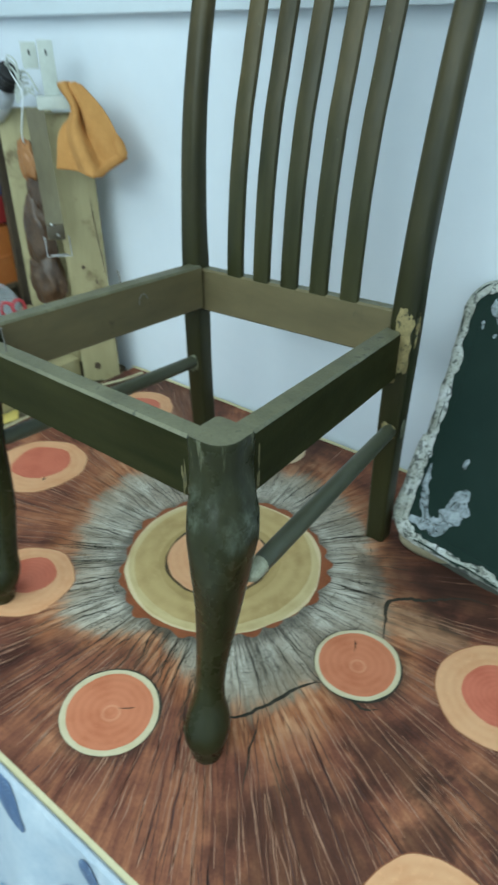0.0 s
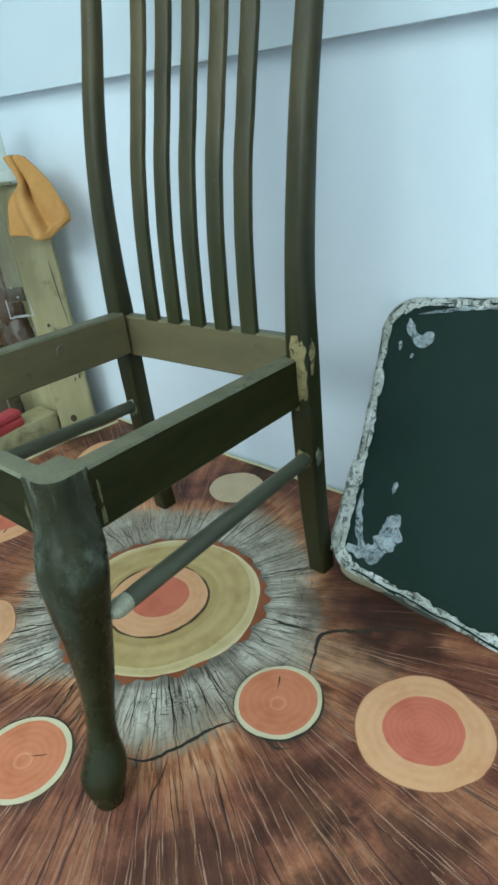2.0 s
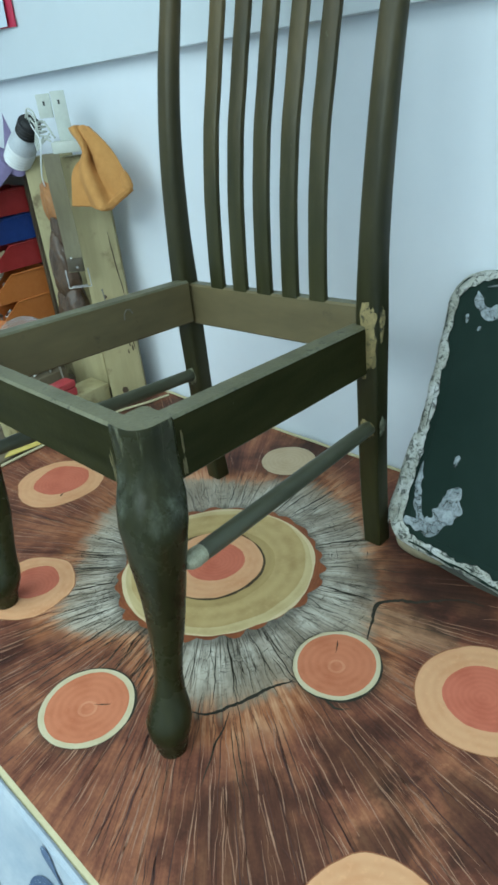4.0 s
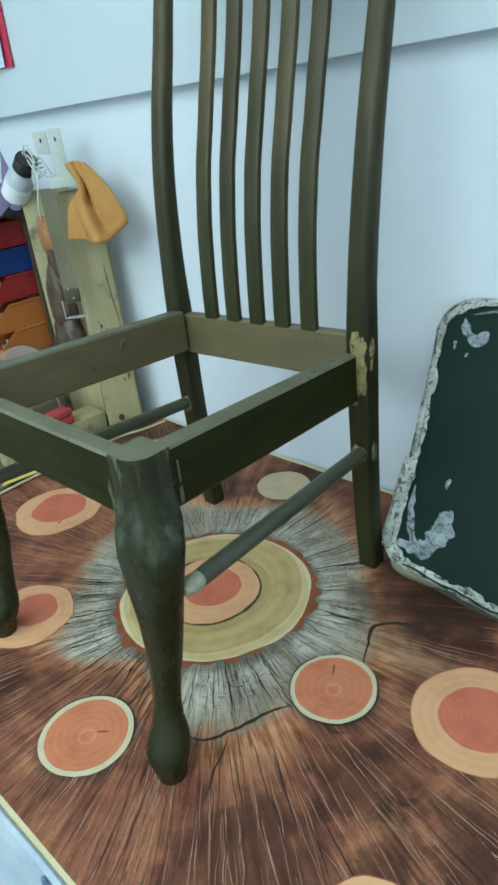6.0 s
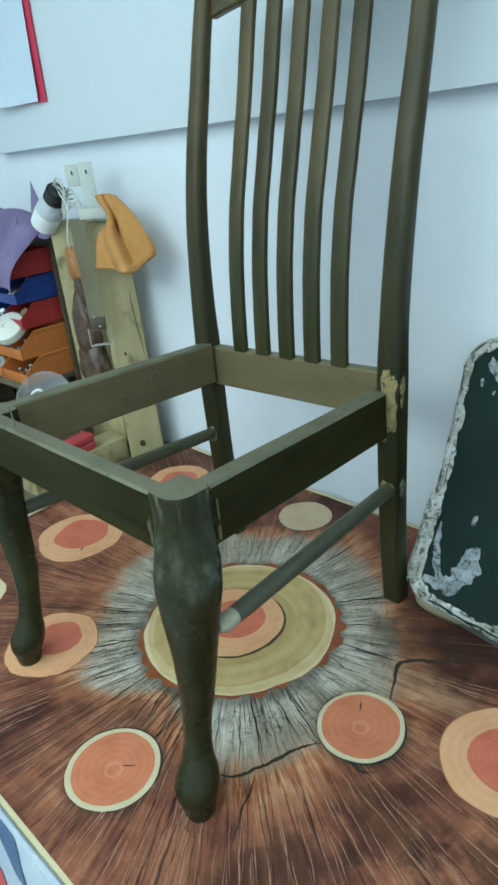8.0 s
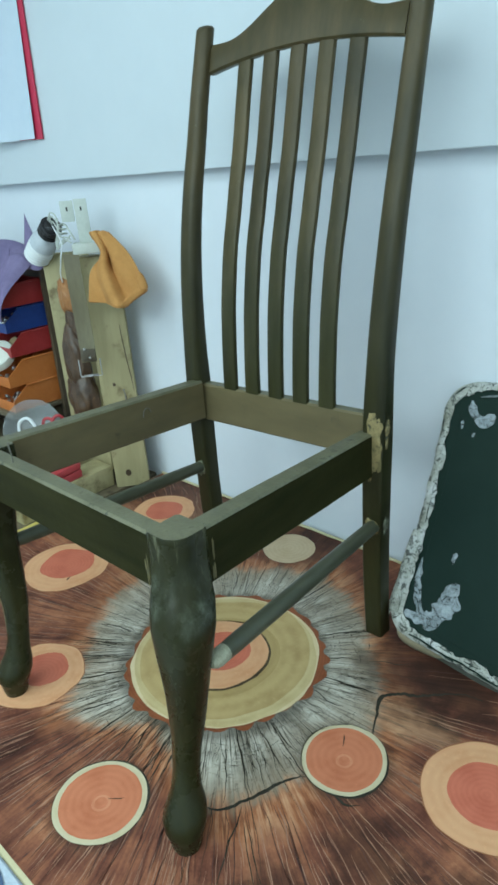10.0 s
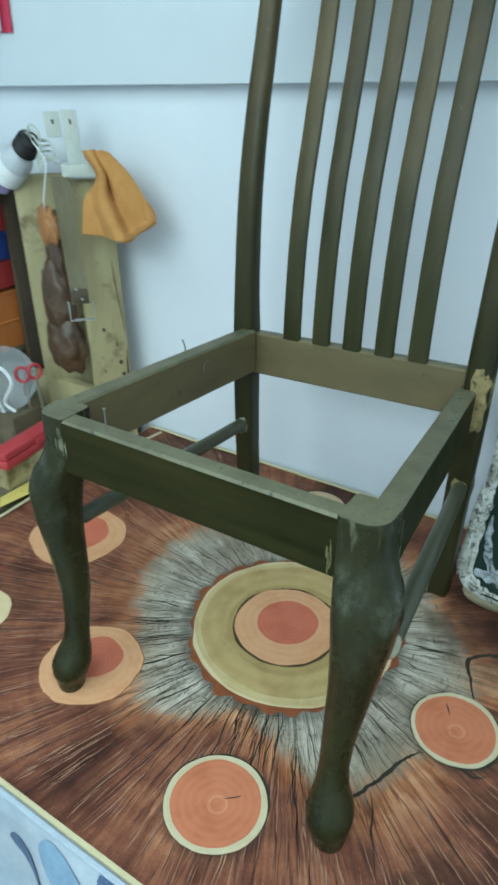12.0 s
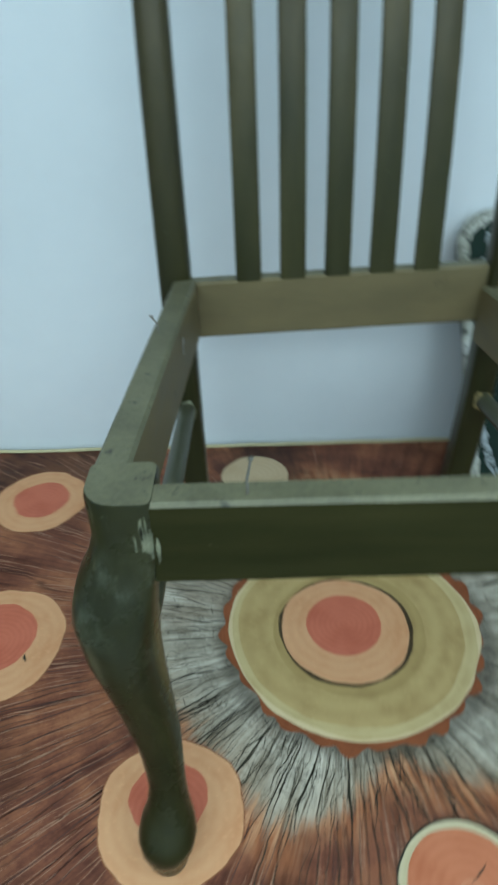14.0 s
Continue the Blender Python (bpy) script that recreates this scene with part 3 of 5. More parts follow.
tagged(part("printed_grain", join(*printed_rays(9, 460, (0.0, 0.36), (0.04, 0.2), (0.0004, 0.001), 0.6, 0.6, (-3.0, 0.3))), M["brown_ink"], sheet, "thin dark brown printed grain", 0), kind="stuff")

# blue patterned cloth hanging over the near side of the table
M["blue_cloth"] = surface("pale_blue_cloth", (0.27, 0.345, 0.43), (0.45, 0.5, 0.55), 13.0, rough=0.45, bump=0.1)
M["print_navy"] = surface("navy_print", (0.03, 0.06, 0.14), (0.07, 0.13, 0.24), 60.0, rough=0.5, spots=(0.4, 0.5, 0.6), spot_at=(0.62, 0.66), spot_scale=260.0)
M["print_steel_blue"] = surface("steel_blue_print", (0.13, 0.24, 0.36), (0.24, 0.36, 0.48), 60.0, rough=0.5)
M["print_crimson"] = surface("crimson_print", (0.4, 0.03, 0.04), (0.52, 0.06, 0.06), 60.0, rough=0.5, spots=(0.8, 0.6, 0.5), spot_at=(0.66, 0.69), spot_scale=300.0)


def hang(x, d):
    """The hanging cloth, d metres down from the table edge at x."""
    t = min(1.0, d / 0.03)
    fold = (0.02 * math.sin(x * 17 + 1.0) + 0.012 * math.sin(x * 41 + 2)) * min(1.0, d / 0.2)
    return Vector((x + 0.01 * math.sin(d * 9 + x * 7) * min(1, d / 0.1), SY0 - 0.0095 - 0.006 * t - 0.12 * d + fold, -0.006 - d + 0.005 * (1 - t)))


cover = thing("blue_tablecloth", (-0.19, SY0 - 0.01, -0.01), "pale blue cloth with feathers and strawberries, hanging below the table edge", "tablecloth")
part("cloth", cloth(60, 120, lambda u, v: hang(SX0 + (SX1 - SX0) * u, 0.6 * v ** 1.5), 0.0015), M["blue_cloth"], cover, "", 60)
part("hem", tube([hang(SX0 + (SX1 - SX0) * k / 60, 0.004) + Vector((0, -0.001, 0.002)) for k in range(61)], 0.0045, 8), M["blue_cloth"], cover, "white rolled hem")


def motif(kind, x, d, size, turn):
    """A feather, leaf or strawberry printed on the cloth."""
    bm, n, rings_of = bmesh.new(), 22, []
    for share in (1.0, 0.75, 0.5, 0.25):
        ring = []
        for k in range(n):
            a = 2 * math.pi * k / n
            u = math.cos(a)
            wide = {"feather": 0.22 * (1 - 0.3 * u), "leaf": 0.3, "berry": 0.34 * (1 - 0.35 * u)}[kind]
            p, q = share * size * 0.5 * u, share * size * wide * math.sin(a) * (1 + 0.1 * wob(a, size * 50, x, 3))
            ring.append(bm.verts.new(hang(x + p * math.cos(turn) - q * math.sin(turn), max(0.004, d + p * math.sin(turn) + q * math.cos(turn))) + Vector((0, -0.003, 0.0004))))
        rings_of.append(ring)
    for a, b in zip(rings_of, rings_of[1:]):
        for k in range(n):
            bm.faces.new((a[k], a[(k + 1) % n], b[(k + 1) % n], b[k]))
    bm.faces.new(rings_of[-1])
    return bm


rnd = random.Random(11)
SPOTS = ((-0.132, 0.03), (-0.224, 0.05), (-0.295, 0.1), (-0.43, 0.2), (-0.5, 0.33), (-0.182, 0.12))
prints = {"print_navy": [motif("feather", *SPOTS[0], 0.085, 0.5), motif("feather", *SPOTS[2], 0.085, 0.6)],
          "print_steel_blue": [motif("leaf", *SPOTS[1], 0.095, 0.6), motif("leaf", *SPOTS[3], 0.1, 0.7)],
          "print_crimson": [motif("berry", *SPOTS[4], 0.1, 0.3), motif("berry", *SPOTS[5], 0.055, 0.9)]}
for i in range(16):
    for j in range(4):
        x, d = SX0 + 0.05 + i * 0.08 + rnd.uniform(-0.02, 0.02), 0.045 + j * 0.1 + rnd.uniform(-0.02, 0.02)
        kind = rnd.choice(("print_navy", "print_steel_blue", "print_steel_blue", "print_crimson"))
        if min(abs(x - q) + abs(d - e) for q, e in SPOTS) > 0.09:
            prints[kind].append(motif({"print_navy": "feather", "print_steel_blue": "leaf", "print_crimson": "berry"}[kind], x, d, rnd.uniform(0.045, 0.08), rnd.uniform(0, 3)))
for kind, shapes in prints.items():
    tagged(part({"print_navy": "feather_print", "print_steel_blue": "leaf_print", "print_crimson": "strawberry_print"}[kind], join(*shapes), M[kind], cover, "", 0), kind="stuff")

# ---- the chair ----
CX = -0.1875
chair = thing("chair", (CX, 0.87, 0), "dark green-brown wooden chair frame without its seat", "chair")


def rounded(cx, cy, z, wx, wy, r, k=3):
    """A rectangle with round corners, as a ring of points."""
    out = []
    for sx, sy, a0 in ((1, 1, 0), (-1, 1, 90), (-1, -1, 180), (1, -1, 270)):
        for i in range(k + 1):
            a = radians(a0 + 90 * i / k)
            out.append(Vector((cx + sx * (wx / 2 - r) + r * math.cos(a), cy + sy * (wy / 2 - r) + r * math.sin(a), z)))
    return out


# middle of the back posts and of the slats, by height
BACK = [(0.0, 1.106), (0.12, 1.095), (0.25, 1.09), (0.42, 1.09), (0.54, 1.098), (0.645, 1.11), (0.74, 1.127), (0.82, 1.145), (0.89, 1.159), (1.03, 1.19)]


def back_y(z):
    for (z0, a), (z1, b), k in zip(BACK, BACK[1:], range(99)):
        if z <= z1:
            before = BACK[k - 1] if k else BACK[0]
            after = BACK[min(k + 2, len(BACK) - 1)]
            t, h = (z - z0) / (z1 - z0), z1 - z0
            m0 = (b - before[1]) / (z1 - before[0]) * h
            m1 = (after[1] - a) / (after[0] - z0) * h
            return (2 * t ** 3 - 3 * t * t + 1) * a + (t ** 3 - 2 * t * t + t) * m0 + (3 * t * t - 2 * t ** 3) * b + (t ** 3 - t * t) * m1
    return BACK[-1][1]


for side in (-1, 1):
    loops = []
    for k in range(41):
        z = 0.985 * k / 40
        wx = table_of([(0, 0.033), (0.2, 0.035), (0.3, 0.036), (0.42, 0.038), (0.6, 0.037), (0.99, 0.031)], z)[0]
        wy = table_of([(0, 0.033), (0.2, 0.034), (0.3, 0.035), (0.42, 0.036), (0.7, 0.029), (0.99, 0.025)], z)[0]
        soft = table_of([(0, 0.005), (0.36, 0.006), (0.5, 0.0115), (0.99, 0.0115)], z)[0]
        bend = -0.008 * math.sin(math.pi * min(1.0, (z - 0.42) / 0.56)) if side < 0 and z > 0.42 else table_of([(0.5, 0.0), (0.66, 0.005), (0.8, 0.007), (1.0, 0.009)], z)[0] if side > 0 else 0.0
        toe = max(0.0, 1 - z / 0.4) ** 1.5 if side > 0 else 0.0
        loops.append(rounded(CX + side * 0.1975 - 0.011 * toe, back_y(z) + bend + 0.009 * toe, z, wx, wy, soft, 4))
    for dz, s in ((0.006, 0.9), (0.0095, 0.7), (0.011, 0.35)):
        loops.append(rounded(CX + side * 0.1975, back_y(0.985) + (0.009 if side > 0 else 0.0) + dz * 0.3, 0.985 + dz, 0.034 * s, 0.026 * s, 0.0115 * s, 4))
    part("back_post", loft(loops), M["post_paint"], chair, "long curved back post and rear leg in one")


def slat(x):
    loops = []
    for k in range(25):
        foot = 0.4088 + 0.0306 * (x + 0.3675)
        z = foot + (0.948 - foot) * k / 24
        w = 0.031 - 0.003 * k / 24
        bow = table_of([(0.4, -0.002), (0.55, -0.003), (0.64, 0.0), (0.72, 0.006), (0.8, 0.009), (0.95, 0.011)], z)[0]
        loops.append(rounded(x, back_y(z) + bow, z, w, 0.011, 0.0045, 2))
    return loft(loops)


for k in range(5):
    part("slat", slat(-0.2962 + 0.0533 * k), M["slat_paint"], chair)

# crest rail: humped top, slightly arched underside, bowed a little backwards
loops, nx = [], 33
for k in range(nx):
    u = -1 + 2 * k / (nx - 1)
    hump = 0.5 + 0.5 * math.cos(math.pi * min(1.0, abs(u) / 0.86))
    z0, z1 = 0.922 + 0.018 * (1 - u * u), 0.966 + 0.058 * hump
    x, bow = CX + u * 0.183, 0.009 + 0.003 * (1 - u * u)
    y0, y1 = back_y(z0) - 0.009 + bow, back_y(z1) - 0.009 + bow
    t = 0.018
    loops.append([Vector((x, y0 + 0.003, z0)), Vector((x, y0, z0 + 0.004)), Vector((x, y1, z1 - 0.005)), Vector((x, y1 + 0.004, z1)),
                  Vector((x, y1 + t - 0.004, z1)), Vector((x, y1 + t, z1 - 0.005)), Vector((x, y0 + t, z0 + 0.004)), Vector((x, y0 + t - 0.003, z0))])
part("crest_rail", loft(loops), M["slat_paint"], chair, "humped brown crest rail", 40)


def rail(a, b, high, thick, inward, name, label=""):
    """A seat rail from a to b (top outer edge), with a paler top and a barer inner face."""
    a, b, inward = Vector(a), Vector(b), Vector(inward).normalized()
    d = b - a
    loops = []
    for k in range(9):
        p = a + d * k / 8
        c, up = 0.003, Vector((0, 0, 1))
        sag = 0.0007 * wob(p.x, p.y, p.z, 40)
        q = [(c, 0), (thick - c, 0), (thick, -c), (thick, -high + c), (thick - c, -high), (c, -high), (0, -high + c), (0, -c)]
        loops.append([p + inward * (u + sag) + up * v for u, v in q])
    bm = loft(loops)
    bmesh.ops.recalc_face_normals(bm, faces=bm.faces)
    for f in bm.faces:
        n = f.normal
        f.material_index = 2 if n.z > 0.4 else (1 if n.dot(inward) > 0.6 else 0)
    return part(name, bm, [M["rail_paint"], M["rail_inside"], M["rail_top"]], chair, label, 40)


FH, FY, BH = 0.2025, 0.672, 0.1975
RZ, RH = 0.4285, 0.074
rail((CX - FH + 0.012, FY - 0.0235, RZ), (CX + FH, FY - 0.0235, RZ), RH, 0.025, (0, 1, 0), "front_rail", "front seat rail with a paler top")
rail((CX - BH + 0.018, 1.083, 0.4105), (CX + BH - 0.018, 1.083, 0.4215), 0.073, 0.022, (0, 1, 0), "back_rail", "back seat rail")
for side in (-1, 1):
    rail((CX + 0.006 + side * (FH + 0.0235), FY + 0.02, RZ), (CX + side * (BH + 0.001), 1.076, 0.397 if side > 0 else 0.418), RH, 0.027, (-side, 0, 0), "side_rail", "side seat rail with a paler top")
# the back rail's bare face is turned to the front: its outer side
for ob in chair.children:
    if ob.name.startswith("back_rail"):
        for f in ob.data.polygons:
            if f.normal.y < -0.6:
                f.material_index = 1

LEG = [(0.0, 0.047, 0.001, 0.036, 1.0), (0.008, 0.047, 0.001, 0.040, 1.0), (0.018, 0.047, 0.001, 0.043, 1.0), (0.03, 0.046, 0.0, 0.0515, 1.0), (0.044, 0.043, -0.001, 0.056, 1.0),
       (0.058, 0.038, -0.002, 0.051, 1.0), (0.076, 0.033, -0.004, 0.040, 1.0), (0.1, 0.028, -0.005, 0.0345, 1.0), (0.13, 0.024, -0.0045, 0.036, 1.0), (0.16, 0.020, -0.003, 0.041, 0.95),
       (0.22, 0.018, 0.003, 0.051, 0.85), (0.28, 0.018, 0.009, 0.063, 0.75), (0.325, 0.016, 0.011, 0.0695, 0.66),
       (0.35, 0.010, 0.008, 0.063, 0.5), (0.368, 0.004, 0.003, 0.0535, 0.35), (0.39, 0.0, 0.0, 0.049, 0.25), (0.426, 0.0, 0.0, 0.050, 0.25), (0.4292, 0.0, 0.0, 0.0475, 0.25)]


def leg_ring(cx, cy, z, w, roundness, side):
    """Square block above with one large outer corner, rounder below."""
    out = []
    for sx, sy, a0 in ((1, 1, 0), (-1, 1, 90), (-1, -1, 180), (1, -1, 270)):
        r = w * 0.5 * 0.98 * roundness
        if sx == side and sy == -1:
            r = max(r, w * 0.5 * 0.98 * min(1.0, roundness + 0.75))
        r = max(r, 0.004)
        for i in range(6):
            a = radians(a0 + 18 * i)
            out.append(Vector((cx + sx * (w / 2 - r) + r * math.cos(a), cy + sy * (w / 2 - r) + r * math.sin(a), z)))
    return out


def front_leg(side):
    loops = []
    zs = [0, 0.004, 0.008, 0.013, 0.018, 0.024, 0.03, 0.037, 0.044, 0.051, 0.058, 0.067, 0.076, 0.088, 0.1, 0.12, 0.14, 0.16, 0.19, 0.22, 0.25, 0.28, 0.3, 0.32, 0.335, 0.35, 0.362, 0.372, 0.39, 0.41, 0.426, 0.4292]
    for z in zs:
        f, s, w, roundness = table_of(LEG, z)
        shift = table_of([(0, 0.016), (0.12, 0.011), (0.28, 0.006), (0.43, 0.006)], z)[0] if side > 0 else table_of([(0, 0.002), (0.12, 0.002), (0.28, 0.003), (0.43, 0.006)], z)[0]
        slim = table_of([(0, 0.0), (0.12, 0.0), (0.26, 1.0), (0.33, 0.8), (0.39, 0.1), (0.43, 0.1)], z)[0]
        f += 0.02 * w * slim + 0.005 * max(0.0, 1 - z / 0.2)
        sway, w = -shift - side * 0.06 * w * slim, w * (1 - 0.08 * slim)
        loops.append(leg_ring(CX + side * (FH + s) - sway, FY - f, z, w, roundness, side))
    bm = loft(loops)
    bmesh.ops.recalc_face_normals(bm, faces=bm.faces)
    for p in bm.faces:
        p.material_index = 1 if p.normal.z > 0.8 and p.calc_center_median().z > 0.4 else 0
    return bm


M["raw_end"] = surface("raw_scraped_wood", (0.2, 0.2, 0.13), (0.48, 0.46, 0.34), 60.0, rough=0.65, bump=0.4)
# stretchers: own tone, somewhat lighter than the rail paint
M["stretcher"] = surface("stretcher_paint", (0.03, 0.034, 0.018), (0.08, 0.082, 0.05), 14.0, (1, 0.2, 1), 0.4, 0.2)
for side in (-1, 1):
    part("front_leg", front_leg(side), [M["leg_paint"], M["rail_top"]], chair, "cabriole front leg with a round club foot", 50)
for side in (-1, 1):
    a, b = Vector((CX + side * (0.24 if side > 0 else 0.202), 0.678, 0.262)), Vector((CX + side * 0.198, 1.09, 0.236))
    part("stretcher", tube([a + (b - a) * t for t in (0, 0.035, 0.05, 0.09, 0.5, 0.93, 1)], [0.0085, 0.0092, 0.0108, 0.0114, 0.0118, 0.0112, 0.0105], 14),
         [M["stretcher"]], chair, "round side stretcher")
    c = a + (b - a) * 0.02
    part("scraped_end", tube([a - (b - a) * 0.014, a, c, a + (b - a) * 0.05], [0.006, 0.0098, 0.0113, 0.0109], 12), M["raw_end"] if side > 0 else M["stretcher"], chair, "scraped pale end of the stretcher" if side > 0 else "")


def patch(name, place, normal, wide, high, material, seed, thick=0.0012, label=""):
    """A thin lumpy smear lying on a face."""
    n = Vector(normal).normalized()
    u = Vector((0, 0, 1)).cross(n).normalized() if abs(n.z) < 0.9 else Vector((1, 0, 0))
    v, bm, c = n.cross(u), bmesh.new(), Vector(place)
    rim, inner = [], []
    for k in range(26):
        a = 2 * math.pi * k / 26
        r = 1 + 0.5 * wob(math.cos(a), math.sin(a), seed, 1.9) + 0.25 * wob(math.cos(a), math.sin(a), seed, 5)
        q = u * (wide / 2 * r * math.cos(a)) + v * (high / 2 * r * math.sin(a))
        rim.append(bm.verts.new(c + q))
        inner.append(bm.verts.new(c + q * 0.7 + n * thick))
    for k in range(26):
        bm.faces.new((rim[k], rim[(k + 1) % 26], inner[(k + 1) % 26], inner[k]))
    bm.faces.new(inner)
    bmesh.ops.poke(bm, faces=[f for f in bm.faces if len(f.verts) > 4])
    return part(name, bm, material, chair, label, 60)


# repairs and scrapes
PX = CX + 0.1975
patch("filler_patch", (PX + 0.005, 1.0717, 0.405), (0, -1, 0), 0.026, 0.05, M["filler"], 1.0, label="pale wood filler at the joint")
patch("filler_patch", (PX + 0.006, 1.0719, 0.372), (0, -1, 0), 0.022, 0.058, M["filler"], 2.0)
patch("filler_patch", (PX - 0.004, 1.0722, 0.335), (0, -1, 0), 0.012, 0.04, M["filler"], 2.6)
patch("filler_patch", (PX + 0.0189, 1.086, 0.40), (1, 0, 0), 0.014, 0.05, M["filler"], 3.0)
patch("filler_patch", (PX + 0.0, 1.0732, 0.236), (0, -1, 0), 0.024, 0.03, M["filler"], 4.0)
patch("filler_patch", (PX + 0.0175, 1.088, 0.238), (1, 0, 0), 0.016, 0.028, M["scrape"], 4.6)
patch("filler_patch", (CX - 0.197, 1.0732, 0.236), (0, -1, 0), 0.022, 0.036, M["scrape"], 5.0)
patch("filler_patch", (PX + 0.003, 1.0719, 0.378), (0, -1, 0), 0.027, 0.085, M["filler_thin"], 9.0, 0.0004, "thin rubbed filler")
rnd = random.Random(21)
for k in range(16):
    patch("filler_patch", (PX + rnd.uniform(-0.008, 0.0145), 1.0717, rnd.uniform(0.335, 0.428)), (0, -1, 0), rnd.uniform(0.003, 0.008), rnd.uniform(0.008, 0.026), M["filler"], 30.0 + k, 0.0005)
rnd = random.Random(3)
for (x, y), n, u in (((CX + FH - 0.0202, FY - 0.0238), (0, -1, 0), (1, 0)), ((CX + FH + 0.0298, FY + 0.0265), (1, 0, 0), (0, 1))):
    for k in range(4):
        d = rnd.uniform(-0.001, 0.005) * (-1 if n[1] and x > CX else 1)
        patch("scrape", (x + u[0] * d, y + u[1] * d, rnd.uniform(0.368, 0.402)), n, rnd.uniform(0.0015, 0.0035), rnd.uniform(0.012, 0.03), M["filler_thin"], 6.0 + k + 7 * x, 0.0003)

rnd = random.Random(29)
for k in range(11):
    patch("scrape", (CX - FH + rnd.uniform(0.014, 0.031), FY - 0.0247, rnd.uniform(0.378, 0.412)), (0, -1, 0), rnd.uniform(0.0015, 0.004), rnd.uniform(0.012, 0.034), M["scrape"], 50.0 + 3 * k, 0.0003)


# bent nails left in the rails
for x, y, lean, high in ((-0.297, 0.658, (0.10, -0.1), 0.03), (-0.386, 0.92, (-0.5, 0.2), 0.011)):
    top = Vector((x + lean[0] * high, y + lean[1] * high, RZ + high))
    part("nail", join(tube([(x, y, RZ - 0.004), (x, y, RZ + high * 0.4), top], [0.0011, 0.0011, 0.0009], 6), tube([top, top + Vector((0, 0, 0.0012))], 0.002, 8)), M["nail"], chair, "bent nail standing in the rail")
hook = [(CX - 0.1775, 0.945 + 0.009 * math.cos(a), 0.393 + 0.012 * math.sin(a)) for a in (0.2, 1.0, 1.8, 2.6, 3.4)]
part("staple", tube(hook, 0.001, 6), M["nail"], chair, "half-pulled wire staple")

# ---- the loose seat leaning on the wall ----
M["black_cloth"] = surface("black_base_cloth", (0.0085, 0.0215, 0.0165), (0.015, 0.0315, 0.025), 5.0, rough=0.7, bump=0.12)
M["black_cloth"].node_tree.nodes["Principled BSDF"].inputs["Specular IOR Level"].default_value = 0.12


def torn_vinyl():
    """Whitish vinyl, crazed with fine dark cracks along and across."""
    m, nt, b = shader("cracked_whitish_vinyl")
    vec = coords(nt)
    blot, fine, mid = noisy(nt, vec, 22.0, 5.0, 0.7), noisy(nt, vec, 210.0, 5.0, 0.75, 0.8), noisy(nt, vec, 70.0, 6.0, 0.7, 1.2)
    col = ramp(nt, blot, [(0.3, (0.2, 0.2, 0.155)), (0.5, (0.42, 0.43, 0.38)), (0.7, (0.6, 0.62, 0.62))])
    col = blend(nt, calc(nt, "MULTIPLY", rise(nt, fine, 0.5, 0.62), 0.6), col, (0.11, 0.12, 0.095))
    col = blend(nt, calc(nt, "MULTIPLY", rise(nt, mid, 0.52, 0.58), 0.85), col, (0.022, 0.028, 0.023))
    put(nt, b.inputs["Base Color"], col)
    b.inputs["Roughness"].default_value = 0.55
    relief(nt, b, mid, 0.5, 0.003)
    return m


M["vinyl"] = torn_vinyl()
# padding vinyl darkened: shade beneath the cushion is put into this colour
M["shaded_vinyl"] = surface("shaded_vinyl", (0.025, 0.028, 0.02), (0.06, 0.06, 0.045), 12.0, rough=0.45, bump=0.1)
M["beige_vinyl"] = surface("beige_vinyl", (0.2, 0.17, 0.11), (0.3, 0.26, 0.17), 12.0, rough=0.4, bump=0.1)
M["smear"] = surface("white_glue_smear", (0.15, 0.19, 0.2), (0.4, 0.45, 0.48), 30.0, (1, 1, 1), 0.5, 0.5, spread=(0.3, 0.6))
nt = M["smear"].node_tree
put(nt, nt.nodes["Principled BSDF"].inputs["Alpha"], calc(nt, "MULTIPLY_ADD", rise(nt, noisy(nt, coords(nt), 95.0, 5.0, 0.7, 0.8), 0.32, 0.62), 0.6, 0.32))
PAD_A, PAD_L = 30.0, 0.434
pad_pose = Matrix.Translation((0.032, 1.104, 0.034)) @ pose(0, 0, 0, 90 - PAD_A, 0, 0)
pad = thing("seat_cushion", (0.235, 1.1, 0), "loose seat cushion, black underside, torn whitish edge, leaning on wall", "seat cushion")


def pad_at(u, v, h):
    """A place on the cushion: u across, v upwards, h off its underside. It leans a little and grows taller along u."""
    t = u / 0.365
    lean = -0.015 * v / PAD_L + 0.006 * math.sin(math.pi * min(1.0, max(0.0, v / PAD_L))) * (1 - t)
    return pad_pose @ Vector((lean + u * 1.08, v + 0.04 * t * (2 * v / PAD_L - 1), h))


